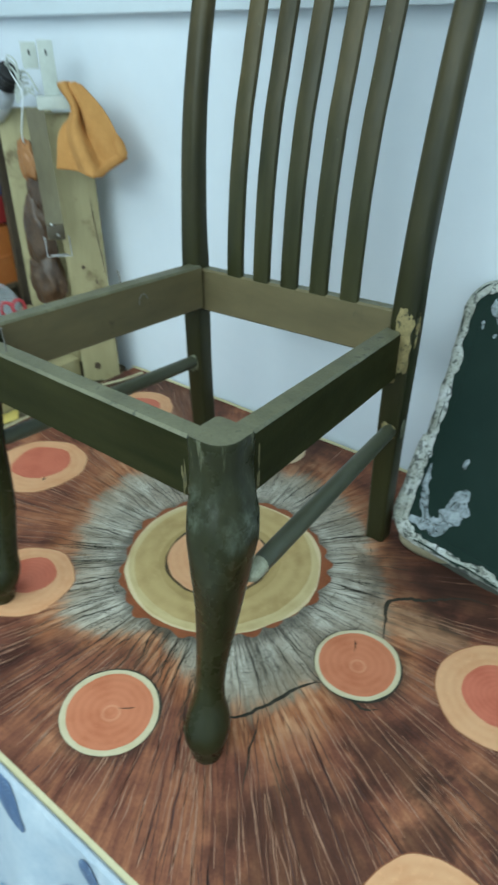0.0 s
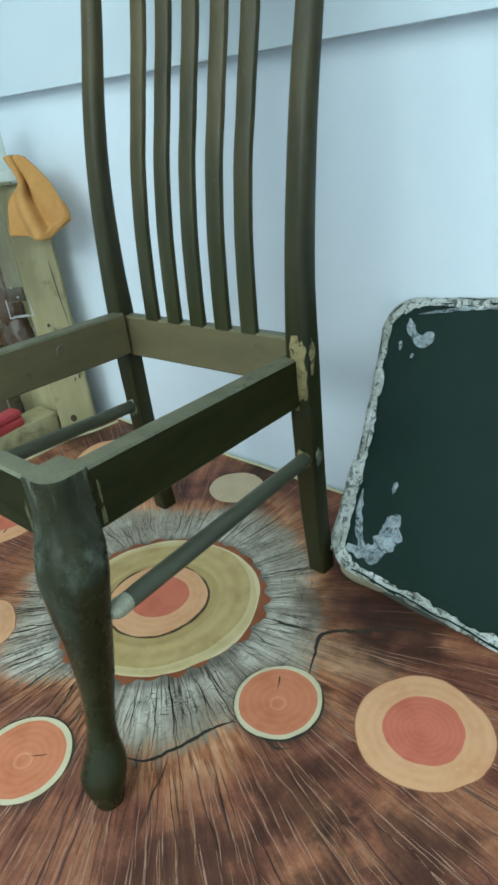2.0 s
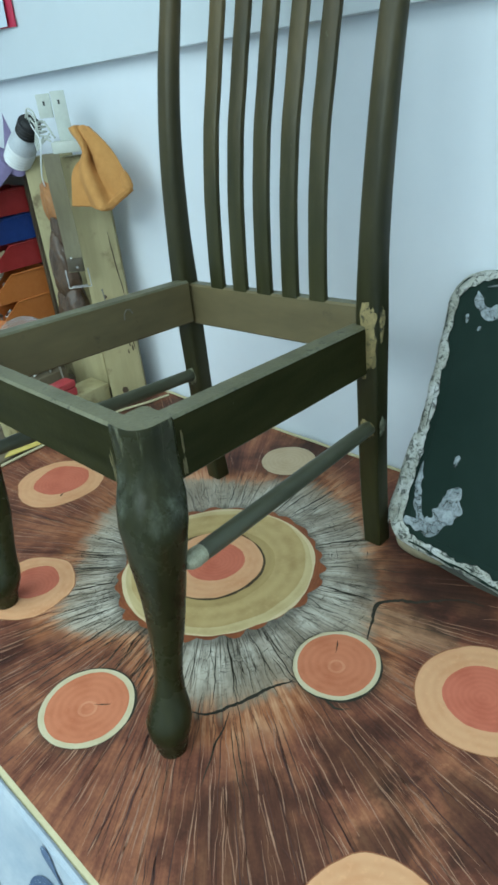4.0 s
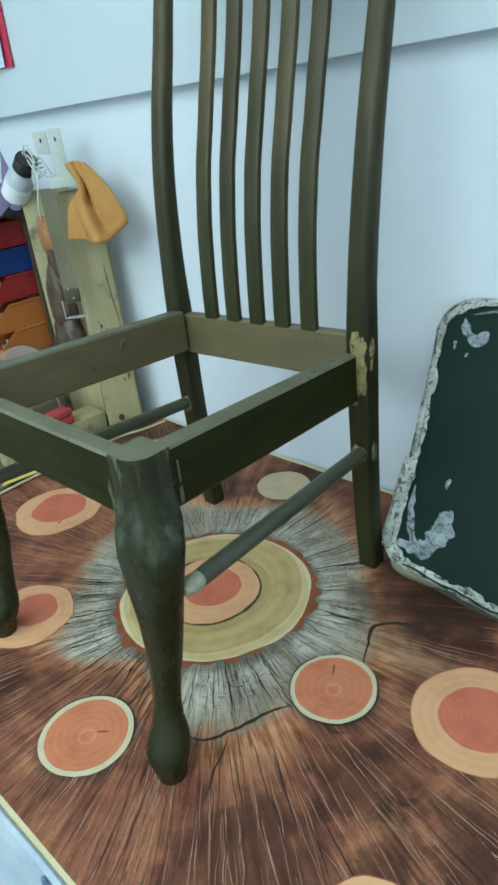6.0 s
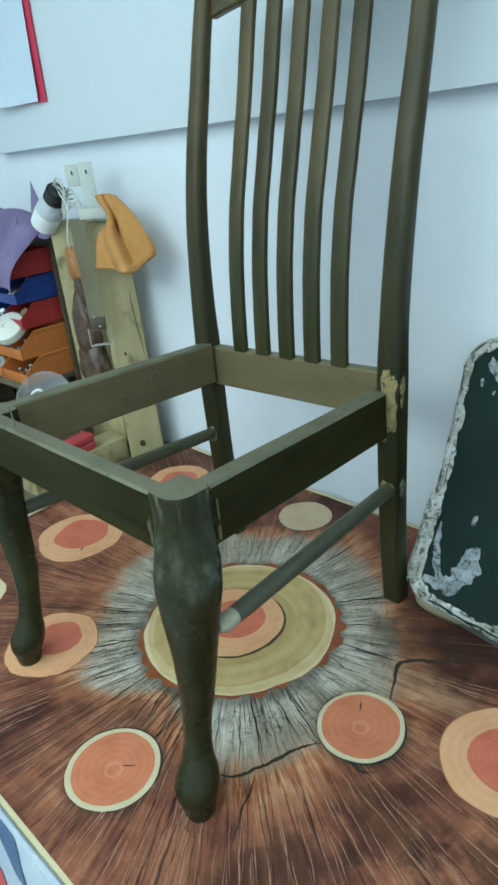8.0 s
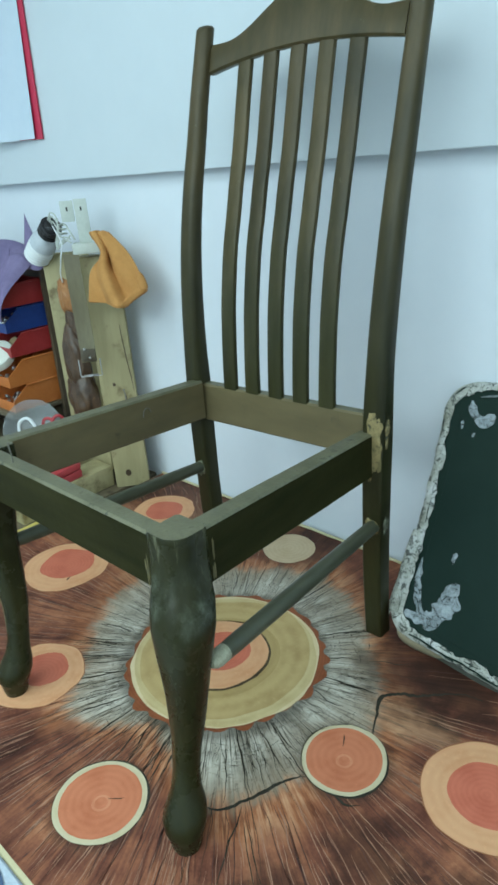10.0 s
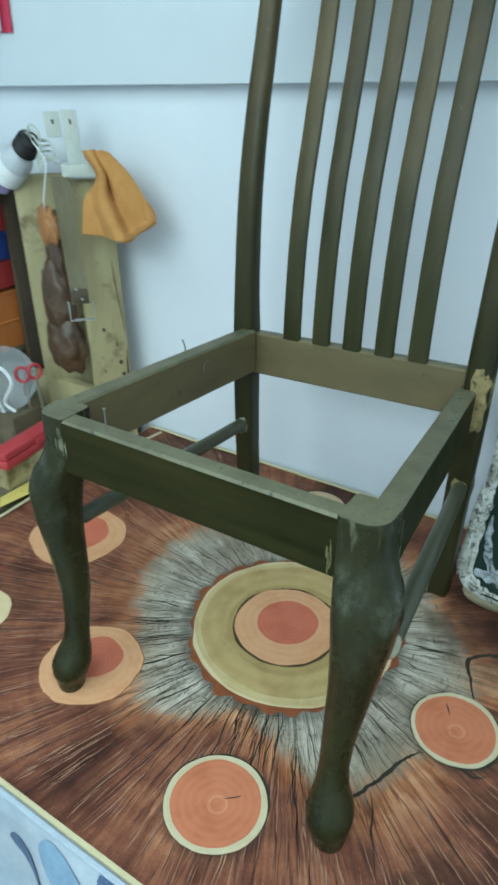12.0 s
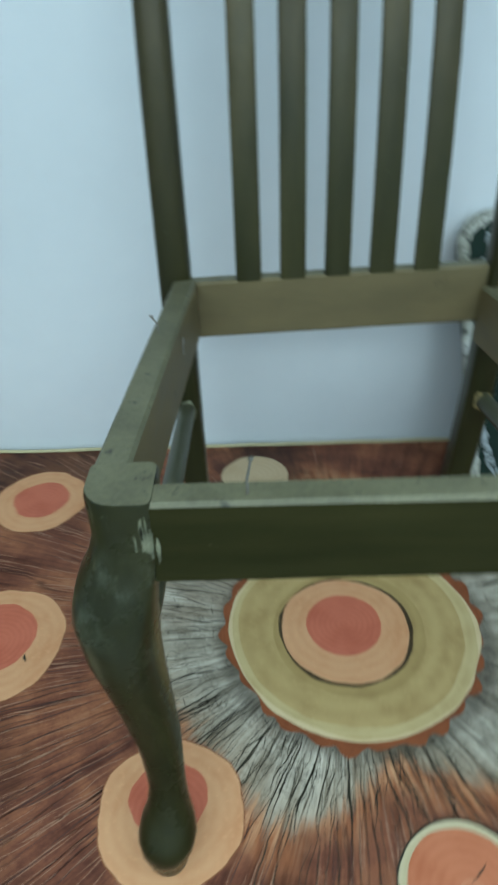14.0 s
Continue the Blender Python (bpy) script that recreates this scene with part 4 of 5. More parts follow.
def pad_loop(inset, h, wave=0.0, seed=0.0, n=10, drop=0.0):
    """Round-cornered outline of the cushion; h along its face normal."""
    out, r, wide = [], 0.05 - inset * 0.45, 0.365
    x0, x1, y0, y1 = inset, wide - inset, inset - drop, PAD_L - inset
    cs = ((x1 - r, y1 - r, 0), (x0 + r, y1 - r, 90), (x0 + r, y0 + r, 180), (x1 - r, y0 + r, 270))
    tight = min(r, 0.028)
    cs = cs[:2] + ((x0 + tight, y0 + tight, 180),) + cs[3:]
    radii = (r, r, tight, r)
    for i, (cx, cy, a0) in enumerate(cs):
        r = radii[i]
        for k in range(n + 1):
            a = radians(a0 + 90 * k / n)
            out.append((cx + r * math.cos(a), cy + r * math.sin(a)))
        nx = cs[(i + 1) % 4]
        a = radians(a0 + 90)
        r = radii[(i + 1) % 4]
        p, q = out[-1], (nx[0] + r * math.cos(a), nx[1] + r * math.sin(a))
        out += [(p[0] + (q[0] - p[0]) * k / 40, p[1] + (q[1] - p[1]) * k / 40) for k in range(1, 40)]
    res = []
    for u, v in out:
        w = wave * wob(u * 30 + seed, v * 30, seed) + wave * 0.7 * wob(u * 110, v * 110, seed) + wave * 0.4 * wob(u * 260, v * 260, seed)
        cxn, cyn = wide / 2 - u, PAD_L / 2 - v
        ln = math.hypot(cxn, cyn)
        res.append(pad_at(u + cxn / ln * w, v + cyn / ln * w, h + 0.3 * w))
    return res


part("seat_board", loft([pad_loop(0.004, -0.012), pad_loop(0.0, -0.006), pad_loop(0.002, 0.0), pad_loop(0.02, 0.0005)]), M["black_cloth"], pad, "board under the seat")
part("base_cloth", loft([pad_loop(0.02, -0.004), pad_loop(0.024, 0.0012), pad_loop(0.034, 0.0018)]), M["black_cloth"], pad, "taut black base cloth", 40)
part("padding", loft([pad_loop(0.008, -0.009), pad_loop(0.0, -0.014, drop=0.014), pad_loop(0.0, -0.026, drop=0.016), pad_loop(0.014, -0.036, drop=0.006), pad_loop(0.05, -0.044), pad_loop(0.1, -0.05)]), M["shaded_vinyl"], pad, "domed vinyl padding, darkened for the shade under the edge", 60)
part("torn_edge", loft([pad_loop(0.006, -0.013, 0.001, 1.0), pad_loop(-0.004, -0.009, 0.0015, 2.0), pad_loop(-0.004, 0.0005, 0.002, 3.0), pad_loop(0.002, 0.0045, 0.0025, 4.0), pad_loop(0.009, 0.005, 0.004, 5.0),
                        pad_loop(0.0125, 0.0035, 0.008, 6.0), pad_loop(0.0115, 0.0012, 0.008, 6.0)], False), M["vinyl"], pad, "torn cracked whitish vinyl folded over the edge", 60)


def tears(count, seed):
    """Dark slits along the edge where the vinyl is torn open."""
    rnd, bm = random.Random(seed), bmesh.new()
    for _ in range(count):
        inset, start, steps = rnd.choice((-0.0015, 0.004, 0.008, 0.0125)), rnd.randrange(200), rnd.randrange(2, 7)
        loop, inner = pad_loop(inset, 0.0062, 0.002, seed), pad_loop(inset + 0.004, 0.0062, 0.002, seed)
        wide, prev = rnd.uniform(0.1, 0.38), None
        for k in range(steps + 1):
            p, q = loop[(start + k) % len(loop)], inner[(start + k) % len(loop)]
            w = wide * math.sin(math.pi * (k + 0.15) / (steps + 0.3)) * (0.7 + 0.8 * abs(wob(p.x, p.y, p.z, 90)))
            pair = [bm.verts.new(p + (q - p) * (0.5 - w)), bm.verts.new(p + (q - p) * (0.5 + w))]
            if prev:
                bm.faces.new((prev[0], prev[1], pair[1], pair[0]))
            prev = pair
    return bm


tagged(part("tear", tears(34, 5), M["black_cloth"], pad, "dark slits in the torn vinyl", 0), kind="stuff")
bulge = bmesh.new()
bmesh.ops.create_uvsphere(bulge, u_segments=24, v_segments=12, radius=1.0)
for v in bulge.verts:
    v.co *= 1 + 0.12 * wob(v.co.x, v.co.y, v.co.z, 1.4)
bulge.transform(pad_pose @ Matrix.Translation((0.062, -0.006, -0.018)) @ Matrix.Diagonal((0.055, 0.02, 0.017, 1)))
part("loose_padding", bulge, M["beige_vinyl"], pad, "beige padding bulging out below the edge", 80)


def smear(points, widths, seed, h=0.0024):
    """A ragged ribbon of dried glue across the base cloth."""
    path = smooth_path([(*q, 0) for q in points], 10)
    bm, rows = bmesh.new(), []
    for k, q in enumerate(path):
        t = k / (len(path) - 1)
        d = (path[min(k + 1, len(path) - 1)] - path[max(k - 1, 0)]).normalized()
        side = Vector((-d.y, d.x, 0))
        w = widths[0] + (widths[1] - widths[0]) * t
        w *= min(1.0, 5 * t + 0.2, 5 * (1 - t) + 0.2)
        row = []
        for s in (-1, -0.5, 0, 0.5, 1):
            c = q + side * (s * w / 2 * (1 + 0.7 * wob(q.x, q.y, seed + s, 90)))
            row.append(bm.verts.new(pad_at(c.x, c.y, h + (0.0022 * (1 - abs(s)) * (0.5 + abs(wob(c.x, c.y, seed, 150)))))))
        rows.append(row)
    for a, b in zip(rows, rows[1:]):
        for i in range(4):
            bm.faces.new((a[i], a[i + 1], b[i + 1], b[i]))
    part("glue_smear", bm, M["smear"], pad, "whitish dried glue smear", 70)


smear([(0.02, 0.13), (0.023, 0.09), (0.032, 0.06), (0.045, 0.04), (0.062, 0.036)], (0.009, 0.014), 1.0)
smear([(0.04, 0.034), (0.062, 0.042), (0.078, 0.07), (0.086, 0.112)], (0.02, 0.034), 2.0, 0.003)
smear([(0.016, 0.03), (0.03, 0.034), (0.05, 0.03)], (0.012, 0.016), 8.0, 0.0034)

# the left roll of vinyl ends in a frayed knob; a dark seam runs along the bottom strip
roll_path = [pad_at(-0.003 + 0.001 * wob(k * 0.7, 3), 0.17 - 0.0165 * k, 0.001) for k in range(10)]
part("vinyl_roll", tube(roll_path, [0.005, 0.0075, 0.0085, 0.009, 0.0095, 0.009, 0.0095, 0.011, 0.0105, 0.006], 12), M["vinyl"], pad, "rolled vinyl ending in a frayed knob", 60)
rnd = random.Random(17)
for k in range(9):
    root = pad_at(-0.004 + rnd.uniform(-0.006, 0.008), 0.022 + rnd.uniform(-0.004, 0.008), 0.001 + rnd.uniform(-0.004, 0.007))
    part("frayed_thread", tube([root, root + Vector((rnd.uniform(-0.006, 0.004), -0.002, rnd.uniform(-0.012, -0.005)))], [0.0014, 0.0005], 5), M["vinyl"], pad)
seam = [pad_at(0.035 + 0.011 * k, 0.003 + 0.0016 * wob(k * 0.6, 7) + 0.0012 * math.sin(k * 0.9), 0.0056) for k in range(30)]
part("seam", tube(seam, [0.0007 + 0.0013 * abs(wob(k * 0.8, 2)) + 0.0006 for k in range(30)], 5), M["black_cloth"], pad, "dark open seam along the bottom strip")
smear([(0.038, 0.405), (0.045, 0.385), (0.062, 0.372), (0.078, 0.385)], (0.012, 0.02), 3.0)
smear([(0.05, 0.412), (0.12, 0.422), (0.2, 0.424), (0.32, 0.42)], (0.006, 0.006), 4.0)
smear([(0.069, 0.138), (0.071, 0.157)], (0.006, 0.007), 5.0)
smear([(0.05, 0.345), (0.053, 0.352)], (0.006, 0.006), 6.0)
smear([(0.03, 0.37), (0.031, 0.355)], (0.006, 0.005), 7.0)

# ---- the bench beside the table and what stands on it ----
BZ = -0.012
M["bench_wood"] = surface("stained_bench_wood", (0.08, 0.065, 0.04), (0.2, 0.16, 0.1), 9.0, (0.25, 1, 1), 0.6, 0.25, spots=(0.03, 0.025, 0.02), spot_at=(0.58, 0.7), spot_scale=14.0)
M["pine"] = surface("old_pine", (0.3, 0.26, 0.13), (0.46, 0.4, 0.22), 10.0, (1, 1, 0.12), 0.65, 0.25, spots=(0.14, 0.1, 0.042), spot_at=(0.52, 0.72), spot_scale=13.0)
M["knot"] = surface("pine_knot", (0.04, 0.025, 0.012), (0.09, 0.055, 0.03), 60.0, rough=0.6)
bench = thing("workbench", (-1.6, 0.9, FLOOR_Z), "stained wooden workbench beside the table", "workbench")
part("bench_top", span((-2.6, 0.35, BZ - 0.04), (SX0 - 0.04, WALL_Y - 0.004, BZ), 0.004), M["bench_wood"], bench)
for lx in (-2.5, -0.95):
    for ly in (0.42, 1.26):
        part("leg", span((lx - 0.03, ly - 0.03, FLOOR_Z), (lx + 0.03, ly + 0.03, BZ - 0.04), 0.004), M["bench_wood"], bench)

# timber stand: two uprights on a sole piece
YAW = Matrix.Rotation(radians(49.4), 3, "Z")
stand = thing("timber_stand", (-0.93, 1.2, BZ), "rough pine timber stand with two uprights", "timber stand")


def upright(cx, cy, wide, thick, z0, z1, name, label):
    """A board whose face is turned to the table; cx, cy the middle of that face."""
    c = Vector((cx, cy, (z0 + z1) / 2)) - YAW @ Vector((0, -1, 0)) * (thick / 2)
    return part(name, box((wide, thick, z1 - z0), c, 0.004, YAW), M["pine"], stand, label)


upright(-0.857, 1.236, 0.09, 0.045, BZ, 0.6, "upright", "pale knotty pine upright")
upright(-1.018, 1.247, 0.12, 0.03, BZ, 0.6, "upright", "wide pine upright board")
FACE = YAW @ Vector((0, -1, 0))


def knot(along, z, r, slim=1.0):
    c = Vector((-0.857, 1.236, z)) + YAW @ Vector((along, 0, 0)) + FACE * 0.0006
    bm = bmesh.new()
    u = YAW @ Vector((1, 0, 0))
    bm.faces.new([bm.verts.new(c + u * r * slim * math.cos(a) + Vector((0, 0, 1)) * r * 1.2 / slim * math.sin(a)) for a in (2 * math.pi * k / 14 for k in range(14))])
    part("knot", bm, M["knot"], stand, "dark knot", 0)


knot(-0.008, 0.03, 0.008)
knot(0.02, 0.2, 0.005)
knot(0.024, 0.17, 0.004)
knot(-0.01, 0.28, 0.004)
part("split", tube([Vector((-0.857, 1.236, z)) + YAW @ Vector((0.036 + 0.002 * math.sin(z * 60), 0, 0)) + FACE * 0.0004 for z in (0.14, 0.17, 0.2, 0.235)], [0.0006, 0.0022, 0.002, 0.0005], 6), M["knot"], stand, "dark split in the wood")
part("split", tube([Vector((-0.857, 1.236, z)) + YAW @ Vector((a, 0, 0)) + FACE * 0.0002 for z, a in ((0.26, 0.038), (0.3, 0.036), (0.35, 0.031), (0.4, 0.028), (0.43, 0.027))], [0.0004, 0.0012, 0.0014, 0.0012, 0.0004], 6), M["knot"], stand, "fine long split in the wood")
for along, z, r in ((0.014, 0.155, 0.0035), (0.02, 0.143, 0.004), (0.008, 0.135, 0.003), (0.004, 0.245, 0.003), (-0.03, 0.18, 0.0025), (-0.033, 0.215, 0.002)):
    knot(along + 0.012, z, r, 0.55)
part("sole_piece", span((-0.985, 0.93, BZ), (-0.905, 1.21, 0.048), 0.005), M["pine"], stand, "pine block lying on the bench")
part("cross_piece", span((-1.15, 1.225, 0.02), (-0.93, 1.255, 0.12), 0.004), M["pine"], stand, "pine cross piece between the uprights")

# strap with a wire buckle
M["strap"] = surface("grey_brown_strap", (0.1, 0.085, 0.045), (0.19, 0.165, 0.09), 20.0, (1, 1, 0.2), 0.55, 0.2)
M["strap_end"] = surface("dark_strap_leather", (0.04, 0.03, 0.016), (0.09, 0.07, 0.04), 30.0, rough=0.5)
strap = thing("strap", (-0.87, 1.155, 0.36), "grey-brown strap with a wire buckle hanging on the stand", "strap")
SU = YAW @ Vector((1, 0, 0))


def strap_at(u, v):
    c = Vector((-0.878, 1.178, 0.612)) * (1 - v) + Vector((-0.858, 1.166, 0.358)) * v
    return c + SU * (0.037 * (u - 0.5)) + FACE * (0.006 + 0.004 * math.sin(v * 7))


def lumpy_cap(place):
    bm = bmesh.new()
    bmesh.ops.create_uvsphere(bm, u_segments=10, v_segments=6, radius=0.0032)
    bm.transform(Matrix.Translation(place))
    return bm


part("band", cloth(14, 4, strap_at, 0.004), M["strap"], strap, "", 40)
bk = strap_at(0.5, 1.0)
for k, w in ((0, 0.052), (1, 0.036)):
    z0, z1 = bk.z + 0.008 - 0.012 * k, bk.z - 0.034 + 0.004 * k
    loop = [bk + SU * s * w / 2 + FACE * (0.004 + 0.004 * k) + Vector((0, 0, z - bk.z)) for s, z in ((-1, z0), (-1, z1), (1, z1), (1, z0), (-1, z0))]
    part("buckle", tube(loop[:4] if k == 0 else loop[1:3], 0.0017, 6), M["steel"], strap, "bent wire buckle")
M["dark_iron"] = surface("dark_iron", (0.02, 0.02, 0.018), (0.06, 0.055, 0.045), 50.0, rough=0.5, metal=0.6)
for dx, dz in ((-0.006, 0.034), (0.004, 0.012)):
    part("rivet", lumpy_cap(bk + SU * dx + Vector((0, 0, dz)) + FACE * 0.0085), M["steel"], strap, "bright rivet", 60)
part("clasp", box((0.036, 0.006, 0.03), bk + Vector((0, 0, 0.018)) + FACE * 0.005, 0.003, YAW), M["strap_end"], strap, "dark iron clasp")

# brown glossy bundle between the uprights
M["brown_leather"] = surface("dark_brown_leather", (0.022, 0.011, 0.005), (0.12, 0.065, 0.032), 30.0, (1, 1, 0.5), 0.36, 0.6, spots=(0.2, 0.12, 0.06), spot_at=(0.6, 0.72), spot_scale=40.0)
M["rust_leather"] = surface("rust_leather", (0.25, 0.1, 0.03), (0.4, 0.18, 0.06), 25.0, rough=0.5)


def lumpy(place, size, seed, rough=0.14):
    bm = bmesh.new()
    bmesh.ops.create_icosphere(bm, subdivisions=4, radius=1.0)
    for v in bm.verts:
        n = v.co.normalized()
        v.co = n * (1 + rough * wob(n.x * 2 + seed, n.y * 2, n.z * 3) + rough * 0.4 * wob(n.x * 6, n.y * 6 + seed, n.z * 8))
        v.co = Vector((v.co.x * size[0], v.co.y * size[1], v.co.z * size[2])) + Vector(place)
    return bm


bundle = thing("leather_bundle", (-0.97, 1.19, 0.18), "dark brown glossy leather scraps tied between the uprights", "leather scraps")
part("scrap", lumpy((-0.943, 1.199, 0.440), (0.026, 0.024, 0.1), 1.0, 0.2), M["brown_leather"], bundle, "", 85)
part("scrap", lumpy((-0.953, 1.189, 0.340), (0.042, 0.028, 0.1), 5.0, 0.2), M["brown_leather"], bundle, "", 85)
part("scrap", lumpy((-0.950, 1.189, 0.245), (0.052, 0.033, 0.075), 9.0, 0.2), M["brown_leather"], bundle, "", 85)
part("tag", lumpy((-0.940, 1.182, 0.505), (0.03, 0.012, 0.046), 13.0, 0.28), M["rust_leather"], bundle, "rust-coloured leather tag", 85)

# clip-on lamp
M["lamp_metal"] = surface("pale_green_grey_metal", (0.42, 0.46, 0.42), (0.54, 0.58, 0.53), 18.0, rough=0.45, spots=(0.2, 0.2, 0.18), spot_at=(0.68, 0.74))
M["black_plastic"] = surface("black_plastic", (0.008, 0.009, 0.01), (0.02, 0.02, 0.022), 40.0, rough=0.45)
M["white_plastic"] = surface("white_plastic", (0.66, 0.7, 0.72), (0.76, 0.78, 0.78), 20.0, rough=0.35)
M["bulb_collar"] = surface("grey_bulb_collar", (0.42, 0.46, 0.5), (0.56, 0.6, 0.64), 30.0, rough=0.3)
lamp = thing("clip_lamp", (-0.9, 1.21, 0.6), "clip-on work lamp with a white spiral bulb, clamped on the stand", "clip lamp")
part("clip_jaw", box((0.085, 0.05, 0.024), Vector((-0.872, 1.203, 0.622)) + SU * 0.026, 0.003, YAW), M["lamp_metal"], lamp, "flat metal jaw")
for off, back, zt in ((-0.012, 0.008, 0.728), (0.022, 0.0, 0.734)):
    c = Vector((-0.885, 1.205, 0.676)) + SU * off - FACE * back
    low = 0.62 if off > 0 else 0.68
    bm = box((0.031, 0.004, zt - low), c + Vector((0, 0, (low - 0.62) / 2)), 0.0015, YAW)
    part("clip_leaf", bm, M["lamp_metal"], lamp, "upright metal clip leaf")
    hole = c + Vector((0, 0, 0.035)) + FACE * 0.0024
    part("slot", box((0.004, 0.001, 0.009), hole, 0.0, YAW), M["black_plastic"], lamp, "small dark slot")
sp = []
for k in range(26):
    a = k * 0.75
    sp.append(Vector((-0.935, 1.2, 0.645)) + SU * (0.012 * math.cos(a)) + FACE * (0.012 * math.sin(a)) + Vector((0, 0, k * 0.0012)))
part("spring", tube(sp, 0.0016, 6), M["lamp_metal"], lamp, "coiled steel spring")
SOCK, BULB = Vector((-0.982, 1.195, 0.663)), Vector((-1.09, 1.2, 0.583))
axis = (BULB - SOCK).normalized()
sock = part("socket", tube([SOCK - axis * 0.026, SOCK - axis * 0.022, SOCK - axis * 0.008, SOCK + axis * 0.012, SOCK + axis * 0.02], [0.015, 0.022, 0.026, 0.024, 0.018], 16), M["black_plastic"], lamp, "black lamp socket")
side = axis.cross(Vector((0, 1, 0))).normalized()
other = axis.cross(side)
for d in (-0.016, -0.006, 0.004, 0.012):
    part("ridge", tube([SOCK + axis * d + (side * math.cos(k * math.pi / 10) + other * math.sin(k * math.pi / 10)) * 0.0255 for k in range(21)], 0.0018, 6), M["black_plastic"], sock)
bulb = part("bulb", tube([SOCK + axis * d for d in (0.018, 0.028, 0.044, 0.058, 0.062)], [0.018, 0.026, 0.033, 0.034, 0.029], 20), M["bulb_collar"], lamp, "white energy-saving bulb")
part("spiral", tube([SOCK + axis * (0.066 + k * 0.0005) + side * 0.028 * math.cos(k * 0.33) + other * 0.028 * math.sin(k * 0.33) for k in range(84)], 0.007, 8), M["white_plastic"], bulb, "white spiral glass tube")
for k, (a, c) in enumerate(((0.010, 0.018), (0.022, 0.03), (0.03, 0.008))):
    wire = [SOCK + Vector((0.012, -0.004 * k, a - 0.008)), SOCK + Vector((0.032, -0.008, a + 0.012)), SOCK + Vector((0.05, -0.004, a - 0.02 + 0.006 * k)), SOCK + Vector((0.036, -0.01, -0.03 - c * 0.5)), SOCK + Vector((0.06, 0.0, -0.03 + c * 0.4)), Vector((-0.895, 1.195, 0.635 + 0.008 * k))]
    part("wire", tube(smooth_path(wire), 0.0019, 6), M["lamp_metal"], lamp, "crumpled pale wire")
part("arm", tube(smooth_path([(-0.9, 1.21, 0.64), (-0.925, 1.205, 0.675), (-0.955, 1.2, 0.672), SOCK]), 0.0022, 8), M["lamp_metal"], lamp, "wire arm")
part("cord", tube(smooth_path([SOCK - axis * 0.02, (-0.945, 1.185, 0.668), (-0.915, 1.18, 0.636), (-0.918, 1.17, 0.59), (-0.935, 1.175, 0.55), (-0.95, 1.2, 0.5)]), 0.0016, 8), M["white_plastic"], lamp, "white lamp cord")

def lean_back(owner):
    """The stand leans towards the wall: everything on it goes back with height."""
    for ob in owner.children_recursive:
        m = W[ob]
        for v in ob.data.vertices:
            k = max(0.0, (m @ v.co).z - 0.22)
            v.co.x -= 0.095 * k
            v.co.y += 0.048 * k


for owner in (stand, strap, bundle, lamp):
    lean_back(owner)

# orange towel on the upright
M["towel"] = surface("orange_towel", (0.42, 0.19, 0.05), (0.57, 0.29, 0.09), 14.0, rough=0.9, bump=0.0)
nt = M["towel"].node_tree
w = nt.nodes.new("ShaderNodeTexWave")
nt.links.new(coords(nt, (1, 1, 1.6)), w.inputs["Vector"])
w.bands_direction = "Z"
w.inputs["Scale"].default_value, w.inputs["Distortion"].default_value = 95.0, 2.5
relief(nt, nt.nodes["Principled BSDF"], w.outputs["Fac"], 0.22, 0.0015)


def towel_at(u, v):
    top = Vector((-0.870, 1.228, 0.661)).lerp(Vector((-0.824, 1.25, 0.659)), u)
    if u < 0.7:
        low = Vector((-0.868, 1.2, 0.503)).lerp(Vector((-0.768, 1.229, 0.497)), u / 0.7)
    else:
        low = Vector((-0.768, 1.229, 0.497)).lerp(Vector((-0.735, 1.268, 0.534)), (u - 0.7) / 0.3)
    p = top.lerp(low, v)
    p += Vector((0.01, 0.005, 0.007)) * math.sin(math.pi * v) * u * u
    # the near edge swings in under the clip before it falls out again
    p += SU * 0.03 * math.exp(-((v - 0.3) / 0.2) ** 2) * (1 - u) ** 2
    # one deep slanting fold, smaller ones beside it
    ridge = u - 0.16 - 0.42 * v
    fold = 0.02 * math.exp(-(ridge / 0.13) ** 2) * (0.3 + v) - 0.012 * math.exp(-((ridge - 0.24) / 0.1) ** 2) - 0.012 * math.exp(-((ridge + 0.2) / 0.09) ** 2)
    fold -= 0.03 * math.exp(-((u - 0.42 - 0.25 * v) / 0.075) ** 2 - ((v - 0.36) / 0.2) ** 2)
    fold += 0.012 * math.exp(-((u - 0.24) / 0.13) ** 2 - ((v - 0.5) / 0.25) ** 2)
    fold += 0.006 * v * math.sin(u * 14 - v * 5) + 0.006 * wob(u * 3, v * 3, 2) + 0.012 * v * u
    return p + FACE * (0.008 + fold)


towel = thing("towel", (-0.82, 1.2, 0.5), "orange cotton towel draped over the pine upright", "towel")
part("cloth", cloth(30, 40, towel_at, 0.006), M["towel"], towel, "", 60)
part("hem", tube([towel_at(k / 30, 0.985) + FACE * 0.003 for k in range(31)], [0.0035 + 0.007 * (k / 30) ** 2 for k in range(31)], 8), M["towel"], towel, "thick stitched hem")
part("hem_fold", tube([towel_at(0.62 + 0.38 * k / 12, 0.955) + FACE * 0.007 for k in range(13)], [0.002 + 0.0045 * math.sin(math.pi * (k + 1) / 14) for k in range(13)], 8), M["towel"], towel, "second roll of the turned-up hem")
part("roll", tube([towel_at(1.0, 0.74 + 0.28 * k / 8) + FACE * 0.006 - SU * 0.004 for k in range(9)], [0.004, 0.007, 0.009, 0.0105, 0.011, 0.0115, 0.0115, 0.011, 0.008], 10), M["towel"], towel, "rolled corner")

